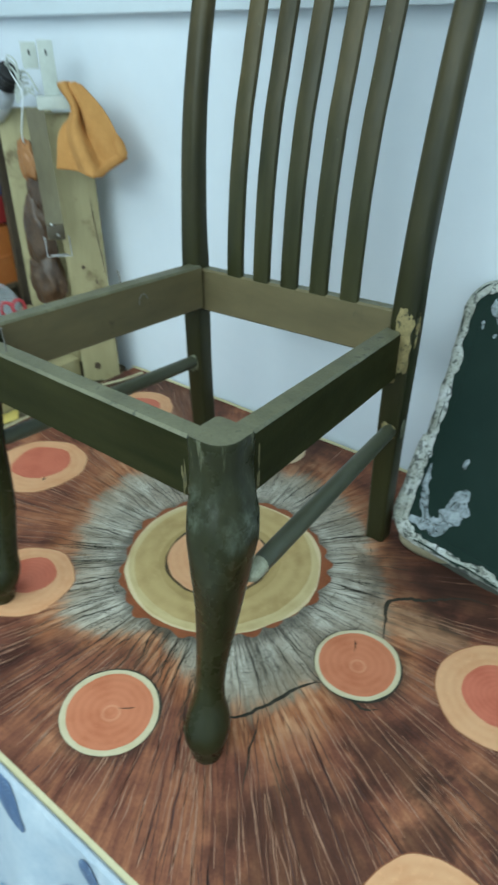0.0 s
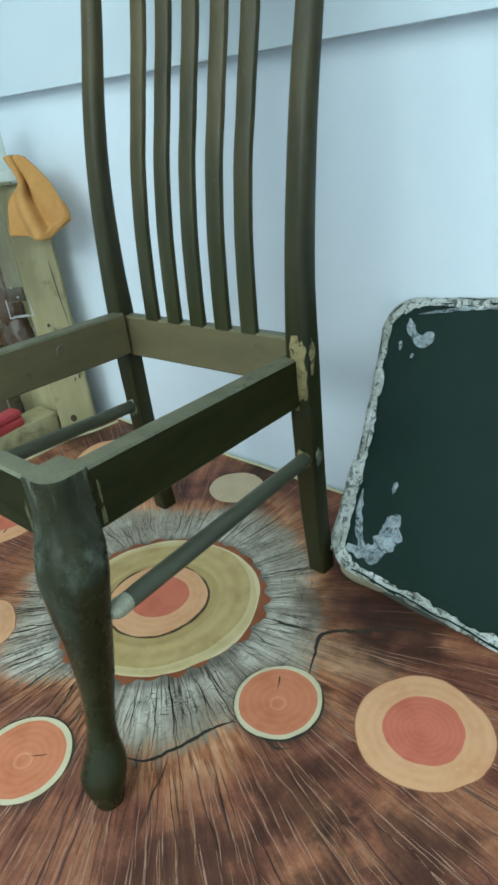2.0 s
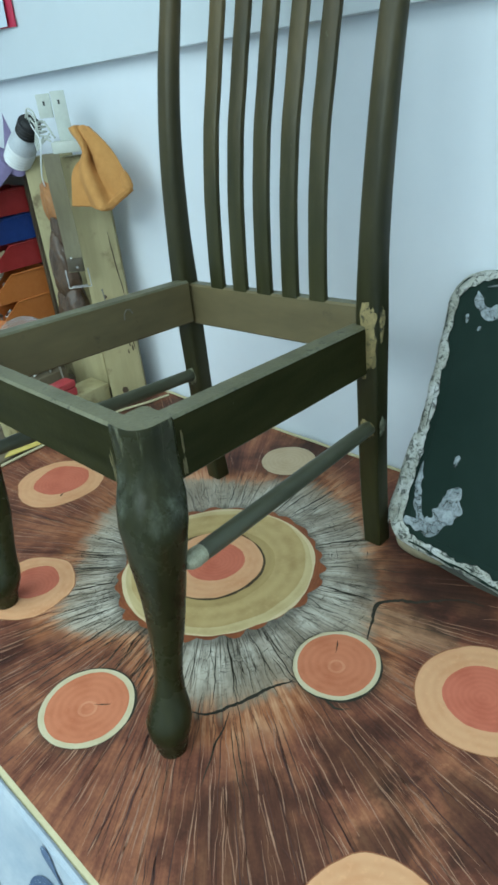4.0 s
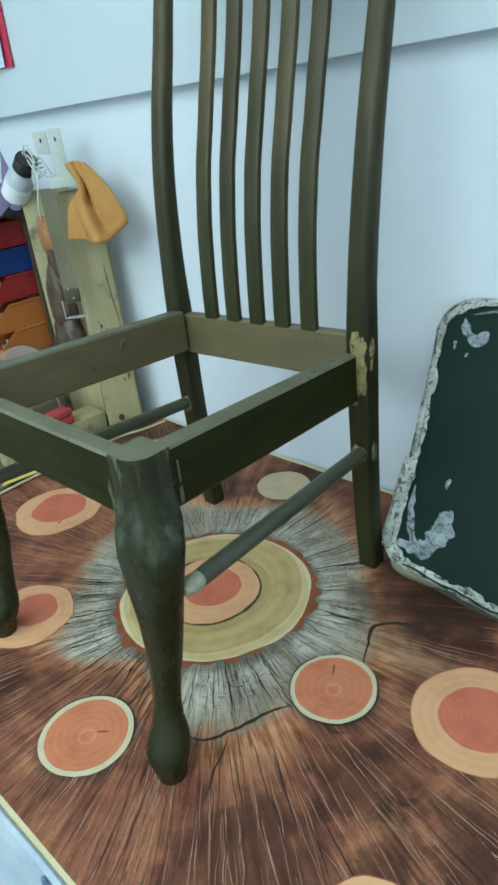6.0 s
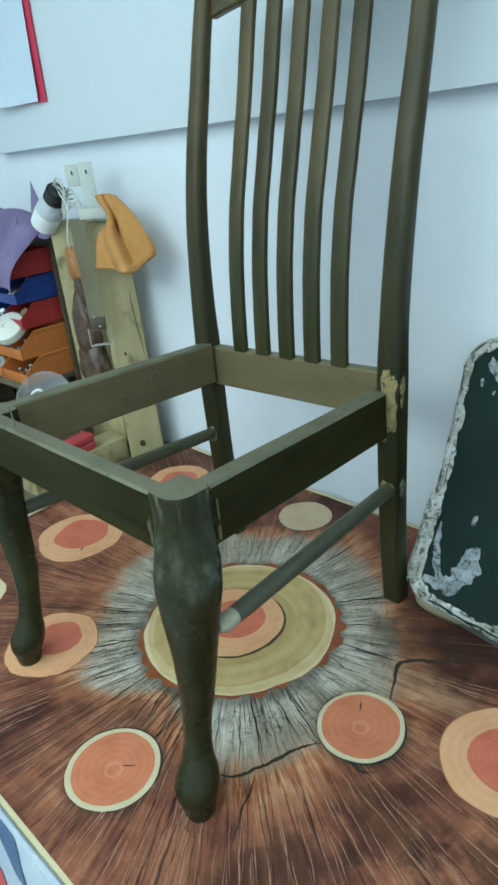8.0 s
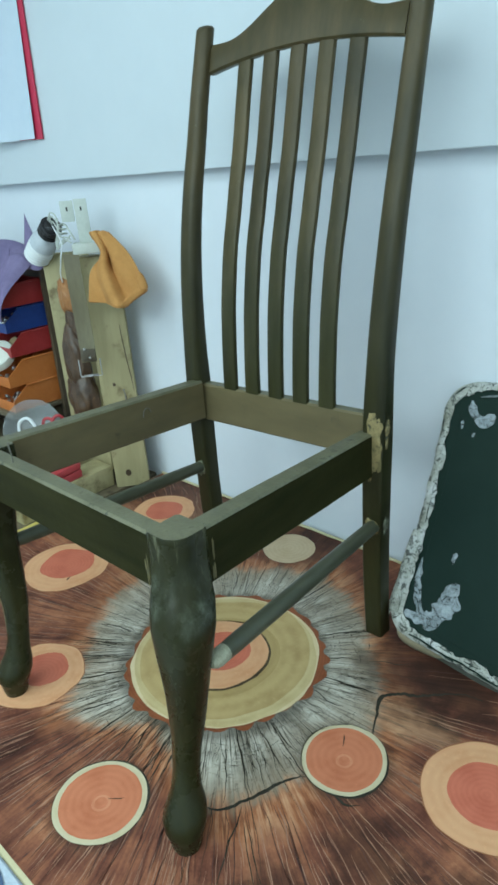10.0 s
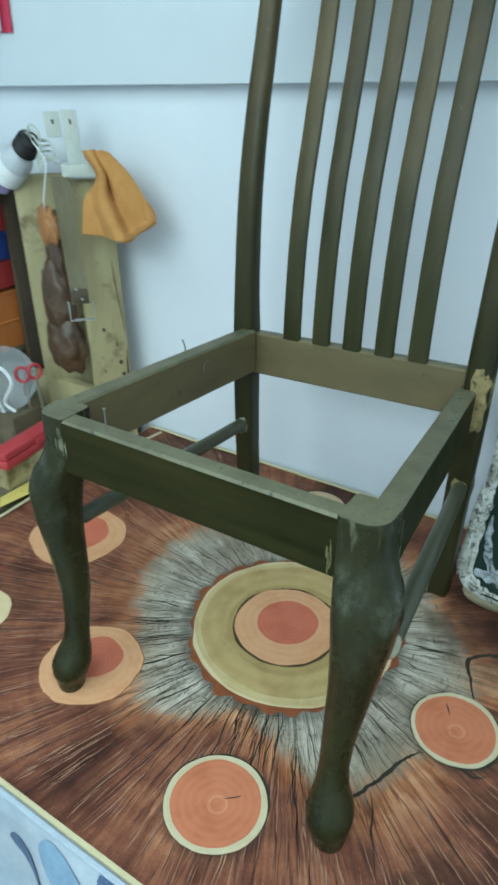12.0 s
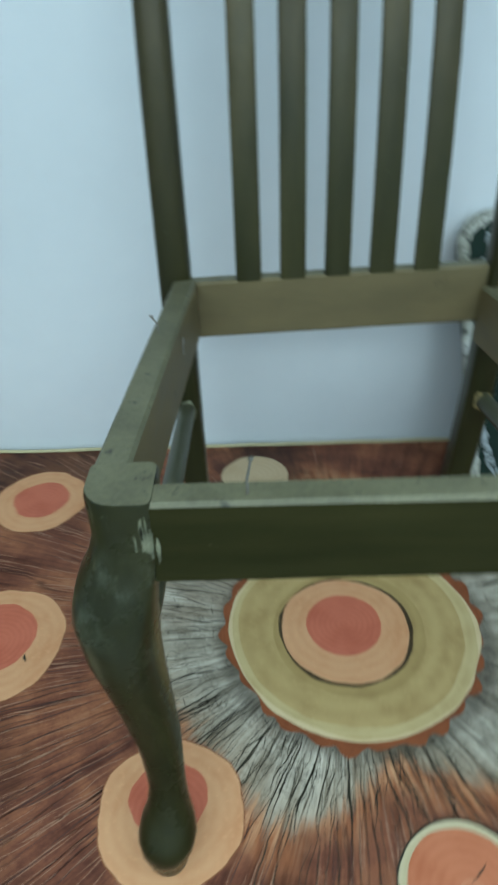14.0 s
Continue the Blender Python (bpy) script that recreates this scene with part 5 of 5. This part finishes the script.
# red tool case, scissors, paper, tube and tape on the bench
M["red_plastic"] = surface("red_plastic", (0.42, 0.035, 0.045), (0.52, 0.06, 0.07), 20.0, rough=0.4)
case = thing("red_case", (-0.925, 1.04, 0.048), "red plastic case lying on the pine block", "case")
turn = Matrix.Rotation(radians(8), 3, "Z")
part("body", box((0.042, 0.2, 0.022), (-0.922, 1.02, 0.059), 0.004, turn), M["red_plastic"], case)
part("lid", box((0.042, 0.2, 0.018), (-0.922, 1.02, 0.0802), 0.005, turn), M["red_plastic"], case)
part("latch", box((0.004, 0.03, 0.016), (-0.8995, 1.03, 0.072), 0.001, turn), M["red_plastic"], case)

scissors = thing("scissors", (-1.05, 1.13, BZ), "scissors with red handles standing in a clear bowl", "scissors")
for c, r, tilt in (((-1.05, 1.125, 0.165), 0.015, 0.2), ((-1.022, 1.14, 0.175), 0.014, -0.3)):
    c = Vector(c)
    ring = [c + SU * (r * math.cos(a)) + Vector((0, 0, 1.25 * r * math.sin(a))) + FACE * (tilt * r * math.cos(a)) for a in (2 * math.pi * k / 18 for k in range(19))]
    part("handle", tube(ring, 0.0042, 8), M["red_plastic"], scissors, "red plastic finger ring")
    part("blade", tube([c - Vector((0, 0, r)), c + Vector((0.01, 0.005, -0.165))], [0.004, 0.002], 6), M["steel"], scissors, "steel blade")
m, nt, b = shader("clear_plastic")
b.inputs["Base Color"].default_value = (0.85, 0.9, 0.92, 1)
b.inputs["Roughness"].default_value, b.inputs["IOR"].default_value = 0.2, 1.15
b.inputs["Transmission Weight"].default_value = 0.8
M["clear"] = m
tub = thing("plastic_bowl", (-1.12, 1.09, BZ), "clear plastic bowl set on edge upon a wood block", "bowl")
face = Vector((0.62, -0.62, 0.48)).normalized()
ua = face.cross(Vector((0, 0, 1))).normalized()
ub = face.cross(ua)
prof = [(0.03, -0.05), (0.05, -0.045), (0.07, -0.01), (0.078, 0.0), (0.081, 0.002), (0.079, 0.004), (0.07, -0.006), (0.049, -0.041), (0.03, -0.046)]
bm = loft([[Vector((-1.095, 1.1, 0.152)) + face * z + (ua * math.cos(a) + ub * math.sin(a)) * r for a in (2 * math.pi * k / 32 for k in range(32))] for r, z in prof])
part("wall", bm, M["clear"], tub, "", 50)
coil = thing("coiled_cable", (-1.06, 1.08, 0.08), "white cable coiled in the clear bowl", "cable")
part("loop", tube(smooth_path([Vector(q) + Vector((0.03, 0.0, 0.082)) for q in ((-1.1, 1.07, 0.0), (-1.11, 1.055, 0.06), (-1.115, 1.06, 0.1), (-1.09, 1.075, 0.115), (-1.065, 1.08, 0.08), (-1.09, 1.07, 0.03), (-1.07, 1.08, 0.005))]), 0.0042, 8), M["white_plastic"], coil)
block = thing("wood_block", (-1.1, 1.11, BZ), "pine wood block standing on the bench", "wood block")
part("block", span((-1.17, 1.06, BZ), (-1.03, 1.17, 0.079), 0.004), M["bench_wood"], block)

M["sandpaper"] = surface("yellow_sandpaper", (0.6, 0.46, 0.1), (0.74, 0.6, 0.18), 40.0, rough=0.8, bump=0.5)


def paper(name, corners, material, label, category, curl=0.012, seed=0.0):
    a, bb, c, d = (Vector(p) for p in corners)
    ob = thing(name, ((a + c) / 2)[:], label, category)
    part("leaf", cloth(10, 10, lambda u, v: a.lerp(bb, u).lerp(d.lerp(c, u), v) + Vector((0, 0, curl * (0.5 + 0.5 * math.sin(u * 3 + v * 2 + seed)) * u * v + 0.001)), 0.001), material, ob, "", 50)


paper("sandpaper_sheet", [(-0.836, 0.968, 0.003), (-0.898, 1.01, BZ + 0.001), (-0.9, 0.9, BZ + 0.001), (-0.852, 0.864, 0.003)], M["sandpaper"], "torn yellow sandpaper lying on the bench", "sandpaper", 0.01)
paper("sandpaper_sheet", [(-1.044, 0.785, BZ + 0.001), (-0.992, 0.845, BZ + 0.001), (-0.906, 0.798, BZ + 0.001), (-0.964, 0.746, BZ + 0.001)], M["sandpaper"], "folded yellow sandpaper lying on the bench", "sandpaper", 0.008, 1.0)
paper("sandpaper_sheet", [(-1.25, 0.945, BZ + 0.001), (-1.31, 1.01, BZ + 0.001), (-1.2, 1.03, BZ + 0.035), (-1.14, 0.955, BZ + 0.03)], M["sandpaper"], "yellow sandpaper scrap curling up on the bench", "sandpaper", 0.03, 2.0)
M["blue_plastic"] = surface("blue_plastic", (0.01, 0.06, 0.36), (0.02, 0.1, 0.5), 20.0, rough=0.3)
grip = thing("blue_tool", (-1.14, 0.8, BZ), "blue plastic tool handle lying on the bench", "hand tool")
part("handle", tube([(-1.22, 0.72, BZ + 0.02), (-1.21, 0.733, BZ + 0.021), (-1.15, 0.8, BZ + 0.02), (-1.09, 0.862, BZ + 0.02), (-1.08, 0.872, BZ + 0.02)], [0.02, 0.026, 0.023, 0.027, 0.018], 14), M["blue_plastic"], grip)
part("tip", tube([(-1.08, 0.872, BZ + 0.02), (-1.065, 0.888, BZ + 0.02)], [0.008, 0.006], 10), M["black_plastic"], grip)
M["brown_tape"] = surface("brown_tape", (0.3, 0.17, 0.09), (0.42, 0.25, 0.14), 30.0, rough=0.35)
roll = thing("tape_roll", (-1.35, 0.945, BZ), "roll of brown packing tape lying on the bench", "tape roll")
part("roll", loft([[Vector((-1.35 + r * math.cos(a), 0.945 + r * math.sin(a), BZ + z)) for a in (2 * math.pi * k / 32 for k in range(32))]
                   for r, z in ((0.036, 0.0), (0.05, 0.0), (0.052, 0.003), (0.052, 0.045), (0.05, 0.048), (0.038, 0.048), (0.036, 0.045), (0.036, 0.002))]), M["brown_tape"], roll, "", 40)
bag = thing("plastic_bag", (-1.42, 0.98, BZ), "crumpled white plastic bag on the bench", "plastic bag")
part("bag", lumpy((-1.49, 1.0, BZ + 0.03), (0.075, 0.05, 0.03), 3.0, 0.45), M["white_plastic"], bag, "", 25)
M["offcut"] = surface("pale_offcut", (0.45, 0.34, 0.18), (0.6, 0.48, 0.28), 12.0, (1, 0.2, 1), 0.6)
for k, (x, y, a, ln) in enumerate(((-0.885, 0.74, 25, 0.035), (-1.3, 0.78, -20, 0.12), (-1.56, 1.085, -6, 0.42), (-1.06, 1.0, 70, 0.1))):
    chip = thing("wood_offcut", (x, y, BZ), "small pale wood offcut lying on the bench", "wood offcut", "offcuts on the bench")
    part("chip", box((ln, 0.016, 0.008), (x, y, BZ + 0.0042), 0.001, Matrix.Rotation(radians(a), 3, "Z")), M["offcut"], chip)
M["card"] = surface("cardboard", (0.36, 0.27, 0.12), (0.46, 0.36, 0.18), 15.0, rough=0.8)
carton = thing("cardboard_box", (-1.72, 1.0, BZ), "brown cardboard box on the bench", "box")
part("carton", span((-1.82, 1.0, BZ), (-1.585, 1.098, 0.215), 0.003), M["card"], carton)
part("flap", box((0.23, 0.046, 0.003), (-1.703, 1.025, 0.217), 0.0), M["card"], carton)
part("flap", box((0.23, 0.046, 0.003), (-1.703, 1.074, 0.217), 0.0), M["card"], carton)

# ---- rack with open-fronted bins ----
rack = thing("bin_rack", (-1.6, 1.2, BZ), "dark rack carrying stacked plastic bins", "rack")
M["rack_wood"] = surface("dark_rack_wood", (0.05, 0.035, 0.02), (0.12, 0.085, 0.05), 10.0, (0.2, 1, 1), 0.6)
part("back_panel", span((-2.2, 1.3, BZ), (-1.2, 1.318, 0.6), 0.003), M["rack_wood"], rack)
part("end_panel", span((-1.212, 1.27, BZ), (-1.198, 1.2995, 0.6), 0.002), M["rack_wood"], rack)
part("shelf", span((-2.2, 1.11, 0.149), (-1.215, 1.2995, 0.164), 0.003), M["bench_wood"], rack, "bottom shelf")
for lx in (-2.15, -1.7, -1.25):
    part("foot", span((lx - 0.015, 1.14, BZ), (lx + 0.015, 1.28, 0.1485), 0.002), M["bench_wood"], rack)
shelves = [0.1645, 0.2385, 0.3225, 0.3915, 0.4605]
for z in shelves[1:]:
    part("rail", span((-2.2, 1.2905, z - 0.012), (-1.2125, 1.2995, z - 0.004), 0.001), M["dark_iron"], rack, "dark steel hanging rail")


def make_bin(colour, name_label, wide, deep, high):
    """A stacking bin: sloped sides, low front lip, rim."""
    m, t = M[colour], 0.003
    ob = thing("storage_bin", (0, 0, 0), name_label, "storage bin", "bins on the rack")
    part("base", span((-wide / 2, 0, 0), (wide / 2, deep, t)), m, ob)
    part("back", span((-wide / 2, deep - t, t), (wide / 2, deep, high)), m, ob)
    part("front_lip", span((-wide / 2, 0, t), (wide / 2, t, high * 0.42), 0.001), m, ob)
    for s in (-1, 1):
        x = s * (wide / 2 - t)
        prof = [(0.0, t), (deep - t, t), (deep - t, high), (deep * 0.3, high), (0.0, high * 0.45)]
        bm = loft([[Vector((x, y, z)) for y, z in prof], [Vector((x + s * t, y, z)) for y, z in prof]])
        part("side", bm, m, ob, "", 0)
        part("rim", tube([(x + s * t, deep * 0.3, high), (x + s * t, deep - t, high)], 0.0035, 6), m, ob)
    return ob


M["orange_plastic"] = surface("orange_plastic", (0.5, 0.14, 0.03), (0.6, 0.2, 0.05), 12.0, rough=0.4)
M["red_bin"] = surface("red_bin_plastic", (0.3, 0.02, 0.02), (0.4, 0.04, 0.04), 12.0, rough=0.35)
M["blue_bin"] = surface("blue_bin_plastic", (0.012, 0.035, 0.17), (0.02, 0.06, 0.26), 12.0, rough=0.35)
rnd = random.Random(7)
proto = {}
for tier, z in enumerate(shelves):
    big = tier < 2
    wide, deep, high = (0.145, 0.168, 0.071) if big else (0.105, 0.145, 0.062)
    for k in range(4 if big else 6):
        colour = "orange_plastic" if big else (("red_bin", "blue_bin") if tier == 2 else ("blue_bin", "blue_bin", "red_bin") if tier == 3 else ("red_bin", "blue_bin"))[k % (3 if tier == 3 else 2)]
        x, y = -1.218 - wide / 2 - k * (wide + 0.004), 1.29 - deep
        key = (colour, big)
        if key not in proto:
            proto[key] = make_bin(colour, {"orange_plastic": "orange open-fronted plastic bin on the rack", "red_bin": "red open-fronted plastic bin on the rack", "blue_bin": "blue open-fronted plastic bin on the rack"}[colour], wide, deep, high)
            proto[key].matrix_basis = Matrix.Translation((x, y, z + 0.0005))
        else:
            copy_thing(proto[key], Matrix.Translation((x, y, z + 0.0005)))
        # loose bits in the bin
        bits = []
        for _ in range(9):
            c = (x + rnd.uniform(-0.35, 0.35) * wide, y + rnd.uniform(0.08, 0.7) * deep, z + 0.012 + rnd.uniform(0, 0.3) * high)
            bits.append(box((rnd.uniform(0.01, 0.035), rnd.uniform(0.01, 0.02), rnd.uniform(0.006, 0.014)), c, 0.0015, Euler((rnd.uniform(-1, 1), rnd.uniform(-1, 1), rnd.uniform(0, 3))).to_matrix(), 1))
        heap = part("hardware_heap", join(*bits), M[rnd.choice(("steel", "offcut", "white_plastic", "dark_iron"))], None, "", 40)
        tagged(heap, "loose small hardware lying in a bin", "hardware", kind="stuff")

# things on top of the orange bins
M["lid_white"] = surface("white_lid", (0.66, 0.68, 0.6), (0.76, 0.77, 0.7), 20.0, rough=0.5)
lid = thing("white_reel", (-1.282, 1.135, 0.31), "round white reel lying on the orange bins", "reel")
ax = Euler((radians(32), radians(18), 0)).to_matrix()
bm = loft([[ax @ Vector((r * math.cos(a), r * math.sin(a), z)) + Vector((-1.282, 1.135, 0.322)) for a in (2 * math.pi * k / 30 for k in range(30))]
           for r, z in ((0.044, -0.015), (0.05, -0.011), (0.052, 0.0), (0.05, 0.011), (0.043, 0.016), (0.012, 0.017), (0.01, 0.013))])
part("reel", bm, M["lid_white"], lid, "", 40)
for k in range(7):
    x, y, z = -1.42 - k * 0.07, 1.12 + rnd.uniform(-0.02, 0.04), 0.311 + rnd.uniform(0, 0.004)
    scrap = thing("wood_scrap", (x, y, z), "pale wood and paper scrap lying over the bins", "wood scrap", "scraps on the bins")
    part("piece", box((rnd.uniform(0.06, 0.13), rnd.uniform(0.02, 0.05), rnd.uniform(0.006, 0.016)), (x, y, z + 0.004), 0.002, Matrix.Rotation(rnd.uniform(-0.6, 0.6), 3, "Z")), M[("offcut", "lid_white", "card")[k % 3]], scrap)

# purple cloth thrown over the rack
M["purple"] = surface("purple_cloth", (0.15, 0.12, 0.24), (0.24, 0.2, 0.34), 12.0, rough=0.85, bump=0.3)
purple = thing("purple_cloth", (-1.4, 1.2, 0.42), "purple cotton cloth thrown over the bins", "cloth")


def purple_at(u, v):
    top = Vector((-1.17, 1.235, 0.57)).lerp(Vector((-1.44, 1.165, 0.632)), u)
    top.z += 0.022 * math.sin(math.pi * u) + 0.01 * math.sin(u * 17)
    tip = Vector((-1.25, 1.122, 0.45)) + Vector((-0.05, -0.012, 0.02)) * (u - 0.5) * 2
    p = top.lerp(tip, v ** 0.85)
    bulge = 0.03 * math.sin(math.pi * v)
    fold = 0.016 * math.sin(u * 12 + v * 2) * (1 - 0.6 * v) + 0.008 * math.sin(u * 27 + 1) * (1 - v)
    return p + Vector((0.3, -1, 0.1)).normalized() * (bulge + fold)


part("drape", cloth(26, 44, purple_at, 0.003), M["purple"], purple, "", 60)
back = [purple_at(k / 20, 0) for k in range(21)]
part("fold_over", cloth(6, 21, lambda u, v: back[round(u * 20)] + Vector((0.02, 0.075, -0.02)) * v + Vector((0, 0, 0.012 * math.sin(math.pi * v))), 0.003), M["purple"], purple, "", 60)
peak = [[Vector((-1.185 + 0.04 * (1 - t) * math.cos(a) - 0.006 * t, 1.25 + 0.028 * (1 - t) * math.sin(a), 0.56 + 0.135 * t + 0.006 * math.sin(a * 3))) for a in (2 * math.pi * k / 16 for k in range(16))] for t in (0, 0.3, 0.6, 0.85, 1.0)]
part("peak", loft(peak), M["purple"], purple, "pointed fold of the cloth", 60)
green = thing("lamp_base", (-1.62, 1.22, 0.523), "pale green box on the top bins", "box")
part("box", span((-1.74, 1.15, 0.5235), (-1.57, 1.28, 0.61), 0.006), M["lamp_metal"], green)
cable = thing("wall_cable", (-1.75, 1.31, 0.63), "thin black cable hanging down the wall", "cable")
part("cable", tube(smooth_path([(-1.66, 1.325, 1.2), (-1.7, 1.32, 0.86), (-1.75, 1.32, 0.76), (-1.83, 1.315, 0.68), (-1.78, 1.3, 0.62)]), 0.004, 8), M["black_plastic"], cable)
part("wire", tube(smooth_path([(-1.83, 1.31, 0.7), (-1.73, 1.3, 0.74), (-1.68, 1.28, 0.66), (-1.66, 1.26, 0.61)]), 0.002, 6), M["white_plastic"], cable)

# ---- on the wall ----
M["red_board"] = surface("red_clipboard", (0.5, 0.02, 0.06), (0.6, 0.04, 0.09), 20.0, rough=0.4)
M["paper"] = surface("white_paper", (0.53, 0.63, 0.74), (0.61, 0.7, 0.79), 4.0, rough=0.8, bump=0.03)
PY = WALL_Y - 0.0315
clip = thing("clipboard", (-1.27, PY, 0.88), "red clipboard with white paper hanging on the wall board", "clipboard")
bm = span((-0.07, -0.004, 0), (0.126, 0, 0.33), 0.0015)
bm.transform(Matrix.Translation((-1.243, PY - 0.001, 0.879)) @ pose(0, 0, 0, 0, 2.0, 0))
part("board", bm, M["red_board"], clip, "thin red board")


def leaf_at(u, v):
    curl = 0.03 * max(0, 1 - u * 2.2) * v ** 3 + 0.008 * v
    return Vector((-1.338 + 0.203 * u - 0.006 * v + 0.012 * (1 - v), PY - 0.007 - curl - 0.004 * math.sin(u * 4) * v, 1.2 - 0.322 * v + 0.025 * v * max(0, 0.35 - u) ** 1.0))


part("paper", cloth(20, 16, leaf_at, 0.0006), M["paper"], clip, "white sheet curling at its corner", 60)
part("clip", box((0.09, 0.012, 0.03), (-1.285, PY - 0.012, 1.19), 0.004), M["dark_iron"], clip, "dark metal spring clip")
M["blue_paper"] = surface("light_blue_paper", (0.24, 0.41, 0.6), (0.3, 0.47, 0.65), 5.0, rough=0.6, bump=0.02)
M["blue_ink"] = surface("blue_ink", (0.1, 0.22, 0.42), (0.14, 0.28, 0.48), 60.0, rough=0.6)
notice = thing("wall_notice", (0.3, PY, 0.66), "light blue printed sheet hanging on the wall", "notice")
part("sheet", cloth(12, 10, lambda u, v: Vector((0.19 + 0.21 * u + 0.012 * v, PY - 0.003 - 0.012 * v ** 2, 0.96 - 0.3 * v)), 0.001), M["blue_paper"], notice, "", 60)
for k in range(5):
    part("text_bar", box((0.012 + 0.1 * (k % 3 + 1) / 3, 0.0004, 0.005), (0.222 + 0.05 * (k % 3 + 1) / 3, PY - 0.0085, 0.80 - 0.016 * k), 0.0), M["blue_ink"], notice, "bar of unreadable writing", 0)
